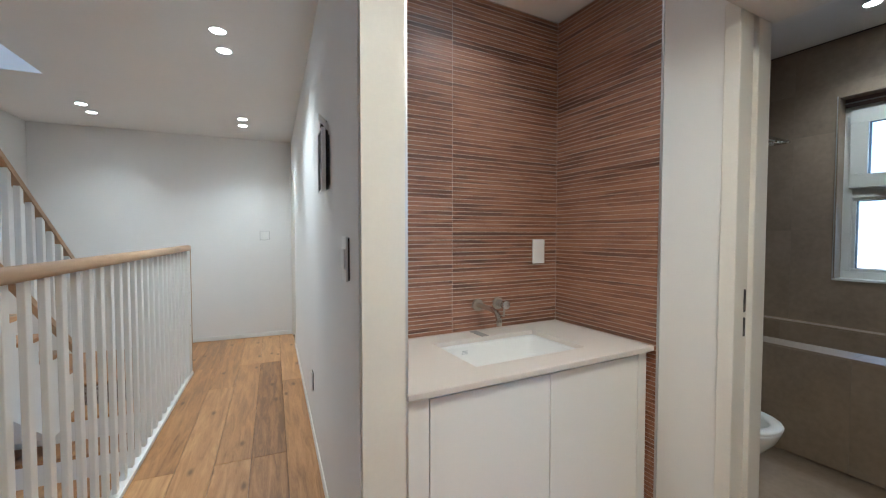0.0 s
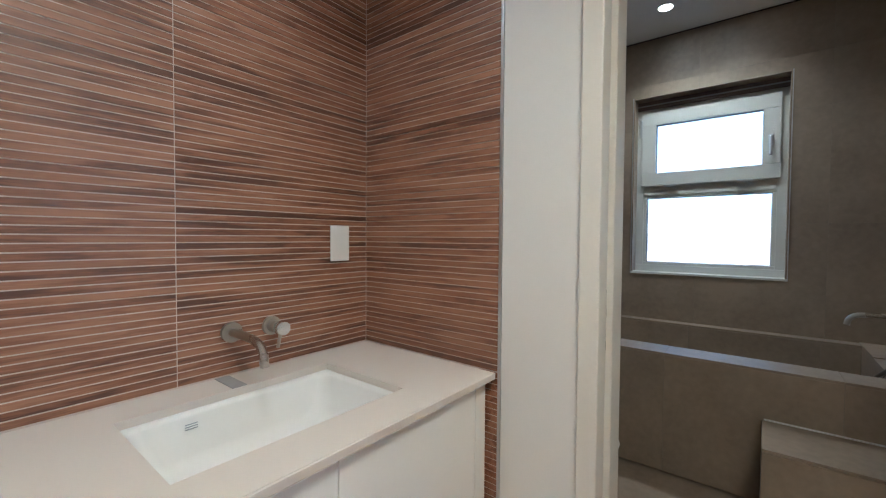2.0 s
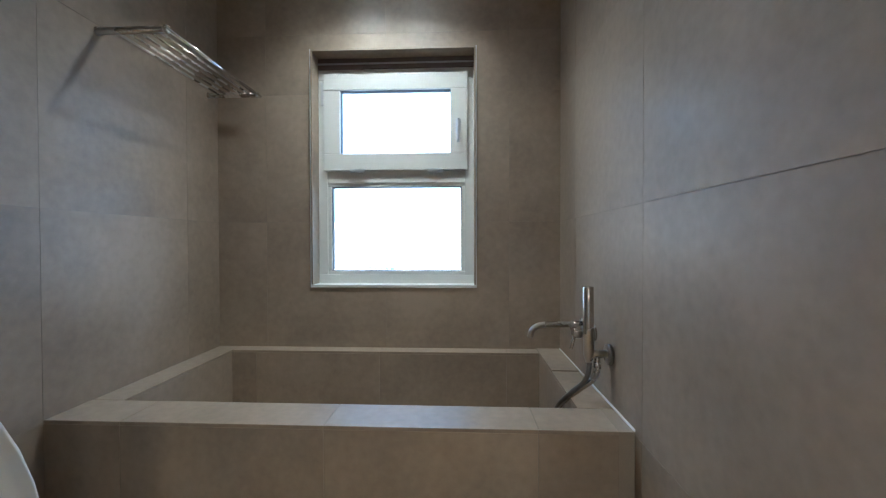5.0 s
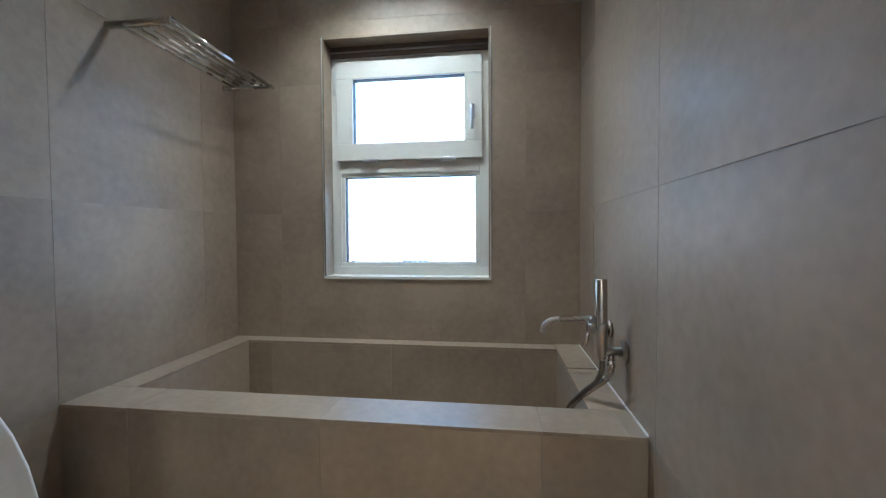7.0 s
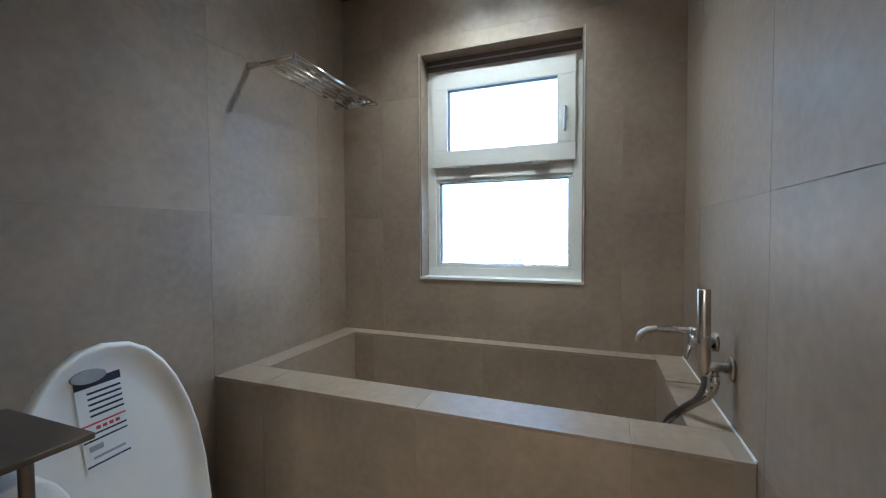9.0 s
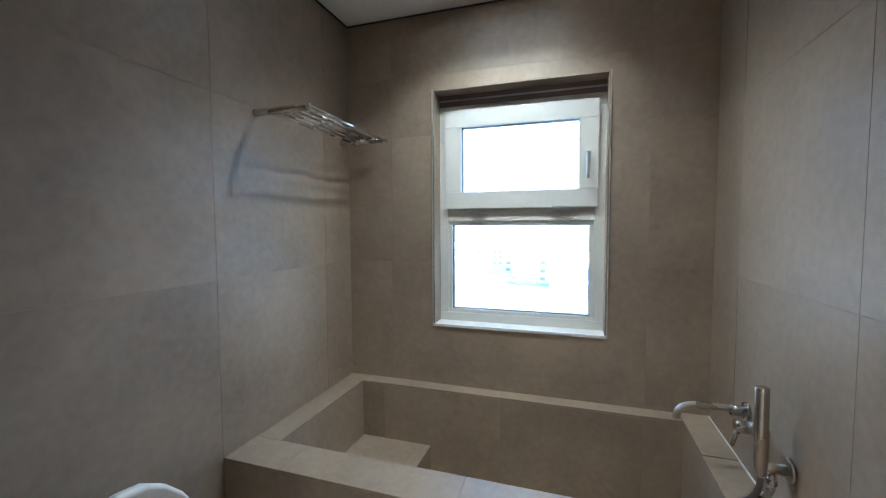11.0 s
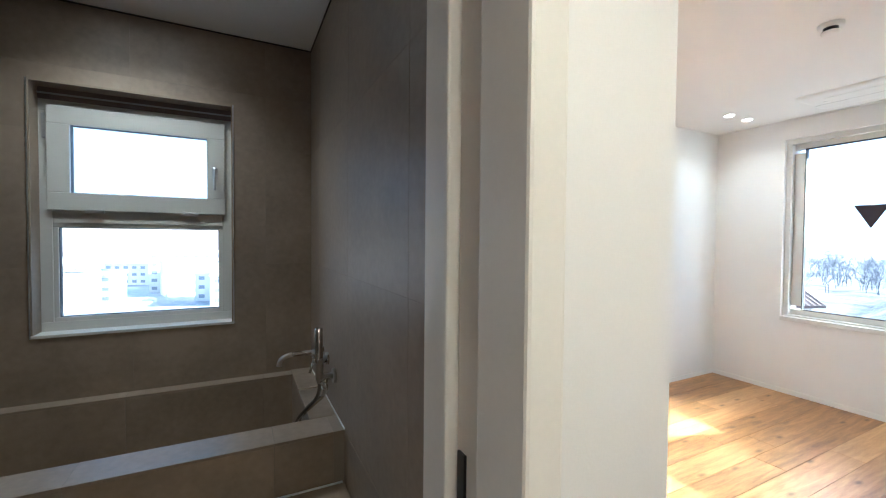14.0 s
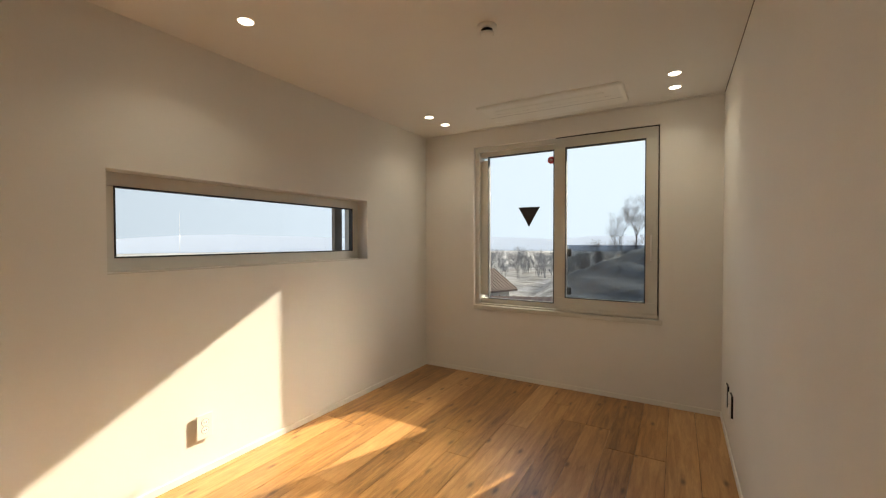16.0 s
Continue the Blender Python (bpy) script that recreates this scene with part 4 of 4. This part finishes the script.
for b in frame_bars(0.98, w - 0.107, 0.17, h - 0.107, 0.008, 0.001, 0.05, 0):
    part("gasket", b, GASKET, sash)
pane(win, 0.985, w - 0.112, 0.175, h - 0.112, 0.040)
part("sill_step", boxes((0.90, w - 0.012, 0.008, 0.088, 0.044, 0.0745)), PVC, win)
# Black strips stand for the shade in the gap beside the sash.
part("top_gap", boxes((0.885, w - 0.004, 0.008, 0.04, h - 0.011, h - 0.003), (w - 0.011, w - 0.005, 0.008, 0.04, 0.07, h - 0.011)), GASKET, win, "dark strip drawn for the shaded gap round the sash")
part("sill_rail", boxes((0.0, w + 0.03, -0.012, 0.04, -0.012, 0.03), bevel=0.003), PVC, win)
part("lock_plate", boxes((w - 0.075, w - 0.05, -0.006, 0.005, 0.60, 0.95), bevel=0.003), PVC, sash)
part("lock_lever", boxes((w - 0.070, w - 0.055, -0.035, -0.006, 0.55, 0.78), bevel=0.004), WHITE, sash, "white lever handle")
mark = thing("triangle_sticker", W2 @ pose(0.585, 0.108, 0.875), "dark triangular rescue sticker on the glass", "sticker")
bm = bmesh.new()
loft(bm, [[(-0.115, y, 0.205), (0.115, y, 0.205), (0.0, y, 0.0)] for y in (0.0, 0.004)], smooth=False)
part("sheet", bm, material("purple_grey_film", (0.035, 0.025, 0.035), 0.5), mark)
mark = thing("round_sticker", W2 @ pose(0.815, 0.108, 1.545) @ pose(0, 0, 0, 90), "small round red sticker on the glass", "sticker")
part("sheet", disc_plate(bmesh.new(), 0.036, -0.002, 0.002), RED, mark)
part("emblem", boxes((-0.014, 0.014, -0.012, -0.006, 0.0021, 0.0035), (-0.014, 0.014, 0.004, 0.010, 0.0021, 0.0035)), LABEL, mark, "plain white mark")

# slot window: local x runs towards -y, local y outwards
W3 = Matrix.Translation((RX1, LY1, LZ0)) @ Matrix.Rotation(radians(-90), 4, "Z")
w, h = LY1 - LY0, LZ1 - LZ0
win = tagged(new("window_3"), "long narrow white slot window", "window", kind="structure")
win.matrix_basis = W3
for b in frame_bars(0.0, w, 0.0, h, 0.078, 0.12, 0.19):
    part("frame", b, PVC, win)
for b in frame_bars(0.076, w - 0.076, 0.076, h - 0.076, 0.008, 0.116, 0.16, 0):
    part("gasket", b, GASKET, win)
pane(win, 0.08, w - 0.08, 0.08, h - 0.08, 0.15)
part("sill_edge", boxes((0.0, w, -0.003, 0.12, -0.004, 0.002)), PVC, win)
part("side_fin", boxes((w - 0.125, w - 0.03, 0.30, 0.34, -0.1, h + 0.1)), BROWN, win)

# ---- hall railing ----
rail = thing("stair_railing", HALL @ pose(-0.95, 0, 0), "white baluster railing with a rounded oak handrail", "railing")
bm = bmesh.new()
prof = [(-0.028, 1.136), (-0.032, 1.152), (-0.026, 1.174), (-0.012, 1.183), (0.012, 1.183), (0.026, 1.174), (0.032, 1.152), (0.028, 1.136)]
loft(bm, [[(x, y, z) for x, z in prof] for y in (-1.4, 0.0, 1.6, 3.15)], smooth=True)
part("handrail", bm, OAK_RAIL, rail, "rounded oak handrail")
part("base_board", boxes((-0.03, 0.03, -1.4, 3.15, -0.30, 0.02), bevel=0.003), WHITE, rail)
part("end_panel", boxes((-0.022, 0.022, 3.02, 3.15, 0.02, 1.136), bevel=0.003), WHITE, rail)
part("end_strip", boxes((-0.026, 0.026, 3.151, 3.163, 0.0, 1.180), bevel=0.003), OAK_RAIL, rail, "oak end strip")
for k, z in enumerate((0.16, 0.45, 0.75, 1.03)):
    part("screw", boxes((0.0221, 0.0235, 3.085, 3.092, z, z + 0.007)), BLACK, rail)
bm = boxes((-0.011, 0.011, -0.019, 0.019, 0.02, 1.137), bevel=0.003)
bal = part("baluster", bm, WHITE, rail)
bal.location = (0, 0.404 - 0.120 * 12, 0)
for k in range(-11, 22):
    piece("baluster", bal.data, rail, pose(0, 0.404 + 0.120 * k, 0))

# ---- outside ----
GROUND = material("winter_ground", (0.33, 0.33, 0.33), 0.95, spread=0.35, scale=0.03, grain=0.4, bump=0.0)
SNOWY = material("dry_grass_and_snow", (0.27, 0.275, 0.285), 0.95, dark=(0.050, 0.045, 0.038), scale=0.8, grain=4.0, bump=0.0, stretch=(0.35, 1.0, 2.5))
BARK = material("grey_bark", (0.10, 0.085, 0.075), 0.9, spread=0.25, grain=30, bump=0.3)
ROOF = material("brown_roof_tile", (0.16, 0.105, 0.085), 0.8, spread=0.2, scale=3, grain=20, bump=0.3)
RENDER = material("pale_house_wall", (0.62, 0.60, 0.56), 0.85, spread=0.08, scale=0.5, grain=10, bump=0.1)
# Panes are lightened: the distant town's haze is in their colour.
HAZED_GLASS = material("hazed_window_glass", (0.22, 0.24, 0.27), 0.3)
# Bluish grey: haze over the far woods is mixed into the base colour.
HAZED_WOODS = material("hazed_bare_woods", (0.20, 0.205, 0.225), 0.95, spread=0.35, scale=0.02, grain=0.3, bump=0.0)
# Haze over the far hills is put in as an even blue glow.
HAZE = glow("far_hills_haze_glow", (0.37, 0.43, 0.53), 0.56)
HAZY_SKY = glow("hazy_low_sky", (0.37, 0.48, 0.66), 1.0)
hn = HAZY_SKY.node_tree
geo, cut_y, rise = hn.nodes.new("ShaderNodeNewGeometry"), hn.nodes.new("ShaderNodeSeparateXYZ"), hn.nodes.new("ShaderNodeMapRange")
hn.links.new(geo.outputs["Position"], cut_y.inputs[0])
hn.links.new(cut_y.outputs["Y"], rise.inputs[0])
for k, v in (("From Min", -2300), ("From Max", 2300), ("To Min", 0.85), ("To Max", 0.24)):   # brighter towards the sun
    rise.inputs[k].default_value = v
hn.links.new(rise.outputs[0], hn.nodes["Principled BSDF"].inputs["Emission Strength"])
hn.nodes["Principled BSDF"].inputs["Base Color"].default_value = (0, 0, 0, 1)
FARHILL = material("dry_hillside", (0.30, 0.24, 0.19), 0.95, spread=0.35, scale=0.03, grain=0.35, bump=0.0)

bm = bmesh.new()
bmesh.ops.create_circle(bm, cap_ends=True, segments=64, radius=2500, matrix=Matrix.Translation((0, 0, -20)))
structure("ground", bm, GROUND, "pale winter ground round the house")


def relief(name, x0, x1, y0, y1, nx, ny, height, mat, label):
    bm = bmesh.new()
    vs = [[bm.verts.new((x, y, height(x, y))) for y in (y0 + (y1 - y0) * j / ny for j in range(ny + 1))] for x in (x0 + (x1 - x0) * i / nx for i in range(nx + 1))]
    for i in range(nx):
        for j in range(ny):
            bm.faces.new((vs[i][j], vs[i + 1][j], vs[i + 1][j + 1], vs[i][j + 1])).smooth = True
    return structure(name, bm, mat, label)


def bank(x, y):
    """The terraced bank south of the house, falling away to the east."""
    d = min(1, max(0, (-y - 14) / 34))
    side = min(1, max(0, (15 - x) / 12))
    h = (0.35 + 0.65 * side) * d * 8.2
    h = math.floor(h / 1.25) * 1.25 + min(1, (h % 1.25) / 1.25 * 1.6) * 1.25
    edge = min(1, max(0, (48 + x) / 20))
    return -7.05 + h * edge + 0.35 * noise.noise((x * 0.2, y * 0.2, 0)) * d


relief("terraced_bank", -50, 60, -90, -13, 110, 154, bank, SNOWY, "terraced bank of dry grass and snow")
relief("hillside", 245, 620, -160, 420, 50, 70, lambda x, y: -20 + (x - 245) * 0.17 * (0.75 + 0.45 * noise.noise((x * 0.01, y * 0.008, 2))) + 5 * noise.noise((x * 0.03, y * 0.03, 5)) - 0.6 * max(0, -y - 20) * 0.35, FARHILL, "dry winter hillside beyond the town")
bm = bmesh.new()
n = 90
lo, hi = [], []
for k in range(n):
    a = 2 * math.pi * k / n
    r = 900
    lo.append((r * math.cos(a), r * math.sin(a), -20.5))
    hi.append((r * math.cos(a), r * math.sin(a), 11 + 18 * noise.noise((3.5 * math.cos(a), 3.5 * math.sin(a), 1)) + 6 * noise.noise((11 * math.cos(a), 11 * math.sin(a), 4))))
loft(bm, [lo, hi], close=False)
structure("backdrop", bm, HAZE, "glowing backdrop of far hills with the haze in its colour")


bm = bmesh.new()
loft(bm, [[(2300 * math.cos(2 * math.pi * k / n), 2300 * math.sin(2 * math.pi * k / n), z) for k in range(n)] for z in (-20, 200, 760)], close=False)
structure("backdrop_sky", bm, HAZY_SKY, "pale hazy sky above the horizon")


def bare_tree(bm, base, height, rng, spread=0.5, depth=4):
    def grow(p, d, length, r, level):
        pts = [p]
        for k in range(3):
            d = (d + Vector((rng.uniform(-1, 1), rng.uniform(-1, 1), rng.uniform(-0.2, 0.6))) * 0.16).normalized()
            pts.append(pts[-1] + d * length / 3)
        tube(bm, pts, [r, r * 0.88, r * 0.76, r * 0.6], 6 if level < 2 else 4, caps=False)
        if level < depth:
            for q in range(rng.randint(3, 4) if level else 5):
                a = rng.uniform(0, 2 * math.pi)
                out = Vector((math.cos(a), math.sin(a), rng.uniform(0.25, 1.0))).normalized()
                nd = (d * (1 - spread) + out * spread).normalized()
                at = pts[rng.choice((1, 2, 3, 3))] if level == 0 else pts[rng.choice((2, 3))]
                grow(at, nd, length * rng.uniform(0.55, 0.8), r * 0.58, level + 1)
    grow(Vector(base), Vector((0, 0, 1)), height * 0.36, height * 0.009, 0)


rng = random.Random(4)
for x, y, h in ((5.2, -66, 8.4), (6.9, -69, 8.8), (8.4, -65, 7.6), (10.4, -70, 6.4), (13.0, -72, 6.0), (3.4, -68, 8.0), (7.6, -74, 8.2)):
    t = thing("bare_tree", pose(x, y, bank(x, y) - 0.1), "leafless winter tree with fine grey branches", "tree", "trees on the bank")
    bm = bmesh.new()
    bare_tree(bm, (0, 0, 0), h, rng, 0.55, 5)
    part("branches", bm, BARK, t)
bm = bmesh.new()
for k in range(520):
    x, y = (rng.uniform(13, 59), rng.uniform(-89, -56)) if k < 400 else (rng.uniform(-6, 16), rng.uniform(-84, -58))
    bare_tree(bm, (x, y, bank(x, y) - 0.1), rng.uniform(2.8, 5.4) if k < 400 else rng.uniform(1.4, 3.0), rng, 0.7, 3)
tagged(obj("far_woods", bm, HAZED_WOODS), "leafless woods along the far slope, haze in their colour", "woods", kind="stuff")


def house(x, y, z, w, d, h, rz, roof, label, storeys=1, flat=False):
    t = thing("house" if not flat else "apartment_building", pose(x, y, z, 0, 0, rz), label, "house" if not flat else "building")
    part("wall", boxes((-w / 2, w / 2, -d / 2, d / 2, 0, h)), RENDER, t)
    bm = bmesh.new()
    if flat:
        box(bm, -w / 2 - 0.3, w / 2 + 0.3, -d / 2 - 0.3, d / 2 + 0.3, h, h + 0.5)
    else:
        o, r = 0.6, d * 0.28
        loft(bm, [[(sx, -d / 2 - o, h - 0.25), (sx, 0, h + r), (sx, d / 2 + o, h - 0.25), (sx, d / 2 + o, h - 0.05), (sx, 0, h + r + 0.2), (sx, -d / 2 - o, h - 0.05)] for sx in (-w / 2 - o, w / 2 + o)], smooth=False)
    rf = part("roof", bm, roof, t)
    if not flat:
        for k in range(int(w / 0.45) + 2):
            xx = -w / 2 - 0.5 + k * 0.45
            for sd in (-1, 1):
                e, c = (sd * (d / 2 + 0.6), h - 0.02), (0, h + d * 0.28 + 0.22)
                part("roof_rib", loft(bmesh.new(), [[(xx, y, z), (xx + 0.08, y, z), (xx + 0.08, y, z + 0.05), (xx, y, z + 0.05)] for y, z in (e, c)], smooth=False), roof, rf)
    nw = max(2, int(w / 3.2))
    for s in range(storeys):
        for k in range(nw):
            cx, cz = -w / 2 + (k + 0.5) * w / nw, (s + 0.55) * h / storeys
            for side in (-1, 1):
                y0 = side * d / 2
                part("window", boxes((cx - 0.9, cx + 0.9, min(y0, y0 + side * 0.03), max(y0, y0 + side * 0.03), cz - 0.6, cz + 0.6)), HAZED_GLASS, t)
    return t


house(11.5, -24, -7.6, 9, 7, 3.4, 20, ROOF, "low house with a brown ribbed tile roof")
house(6.2, -21, -7.6, 7, 6, 3.6, -15, ROOF, "low house with a brown ribbed tile roof")
house(21, -38, -7, 8, 6, 3.5, 65, ROOF, "low house with a brown ribbed tile roof")
house(33, -52, -7, 9, 6, 3.2, 30, RENDER, "low pale house on the slope")
rng = random.Random(21)
for k in range(26):
    st = rng.choice((2, 3, 3, 4, 5))
    x = 150 + 14 * (k % 7) + rng.uniform(-5, 5)
    y = -25 + 34 * (k // 7) + rng.uniform(-9, 9) + (x - 150) * 0.3
    house(x, y, -20, rng.choice((12, 16, 20, 24)), 10, 3.0 * st, rng.uniform(70, 110), RENDER, "pale apartment block with rows of windows", st, True)

# glass balustrade outside the bedroom window
bal = thing("glass_balustrade", pose(0, -4.56, 0), "grey tinted glass balustrade outside the window", "balustrade")
g = part("pane", boxes((1.60, 2.33, -0.006, 0.006, 0.80, 1.405)), GLASS_GREY, bal, "grey tinted glass")
g.visible_shadow = True
for z in (0.90, 1.29):
    part("clamp", boxes((2.29, 2.355, -0.018, 0.018, z, z + 0.075), bevel=0.004), GASKET, bal)
part("post", boxes((2.335, 2.36, -0.012, 0.012, GZ0 + 0.02, 2.44), bevel=0.002), ALU, bal)
for x, y in ((160, -48), (190, -95)):
    m = thing("far_mast", pose(x, y, -20), "thin far mast on the horizon", "mast")
    bm = bmesh.new()
    tube(bm, [(0, 0, 0), (0, 0, 34)], [0.12, 0.06], 8)
    part("pole", bm, ALU, m)

# ---- wall strips, tiles and planks ----
def slab(name, w, d, h, mat):
    bm = boxes((0, w, 0, d, 0, h))
    me = bpy.data.meshes.new(name)
    bm.to_mesh(me)
    bm.free()
    me.materials.append(mat)
    return me


back, side = bpy.data.objects["wall_niche_back"], bpy.data.objects["wall_niche_strips"]
PITCH, SH = 0.0199, 0.0168
cols = [(NXL + 0.002, 1.108), (1.1105, NX - 0.001)]
meshes = [slab("strip", b - a, 0.010, SH, STRIP) for a, b in cols]
rows = int((HZ - 0.797) / PITCH) + 1
for k in range(rows):
    z = 0.7975 + k * PITCH
    for (a, b), me in zip(cols, meshes):
        piece("strip", me, back, pose(a, NY1 + 0.0045 + 0.0006 * math.sin(k * 2.3 + a), z))
sm = slab("strip", NY1 - NY0 + 0.001, 0.010, SH, STRIP)
for k in range(rows):
    z = 0.7975 + k * PITCH
    piece("strip", sm, side, pose(NX + 0.0006 * math.sin(k * 1.7), NY1 + 0.003, z, 0, 0, -90))
bm = bmesh.new()
for k in range(40):
    box(bm, NX, NX + 0.010, NY0 + 0.001, 1.23, k * PITCH + 0.001, k * PITCH + 0.001 + SH)
low = part("strip_ends", bm, STRIP, side)
low["kind"] = "stuff"


def cut(x0, x1, z0, z1, hole):
    """The rectangle without the hole, as rectangles."""
    if not hole or x1 <= hole[0] or x0 >= hole[1] or z1 <= hole[2] or z0 >= hole[3]:
        return [(x0, x1, z0, z1)]
    out = []
    if z0 < hole[2]:
        out.append((x0, x1, z0, hole[2]))
    if z1 > hole[3]:
        out.append((x0, x1, hole[3], z1))
    a, b = max(z0, hole[2]), min(z1, hole[3])
    if x0 < hole[0]:
        out.append((x0, hole[0], a, b))
    if x1 > hole[1]:
        out.append((hole[1], x1, a, b))
    return out


def tile_wall(parent, m, xs, zs, hole=None):
    """Tiles whose faces lie in the local x-z plane and look along local -y."""
    for a, b in zip(xs, xs[1:]):
        for c, d in zip(zs, zs[1:]):
            bm = bmesh.new()
            for r in cut(a + 0.001, b - 0.001, c + 0.001, d - 0.001, hole):
                box(bm, r[0] - a, r[1] - a, 0.0, 0.0078, r[2] - c, r[3] - c)
            if bm.verts:
                part("tile", bm, TILE, parent).matrix_basis = m @ pose(a, 0.0004 * math.sin(9 * a + 5 * c), c)


ZS = (0.0, 0.61, 1.312, 2.014, BZ)
tile_wall(bpy.data.objects["wall_bath_left"], pose(0, BY1, 0), (BX0, 2.34, 3.042, 3.744, BX1), ZS)
tile_wall(bpy.data.objects["wall_bath_right"], pose(0, BY0, 0) @ pose(0, 0, 0, 0, 0, 180), (-BX1, -3.71, -3.005, -2.302, -BX0), ZS)
tile_wall(bpy.data.objects["wall_bath_window"], ALONG_Y.inverted() @ pose(BX1, 0, 0) @ pose(0, 0, 0, 0, 0, -90), (-BY1, -1.56, -0.892, -0.222, -BY0), (0.0, 0.61, 1.312, 2.014, 2.34, BZ), (-WY1, -WY0, WZ0, WZ1))

planks = {}


def plank(parent, m, w, l):
    key = (round(w, 3), round(l, 2))
    if key not in planks:
        planks[key] = slab("plank", w - 0.0026, l - 0.0026, 0.0135, OAK)
    piece("plank", planks[key], parent, m)


rng = random.Random(9)


def lay(parent, m, x0, x1, y0, y1, w=0.188, l=1.86):
    x = x0
    while x < x1 - 0.01:
        y = y0
        ww = min(w, x1 - x)
        first_len = rng.choice((0.4, 0.7, 1.0, 1.3, 1.6))
        while y < y1 - 0.01:
            ll = min(first_len if y == y0 else l, y1 - y)
            plank(parent, m @ pose(x, y, -0.0135), ww, ll)
            y += ll
        x += w


bed = bpy.data.objects["floor_bedroom"]
lay(bed, pose(0, 0, 0), RX0, RX1 - 0.001, RY0 + 0.001, -0.24)
cor = bpy.data.objects["floor_corridor"]
lay(cor, HALL.inverted() @ HALL, -0.918, -0.0, 0.06, 4.37)
lay(cor, pose(0, 0, 0), -2.55, -0.92, 3.2, 4.37)
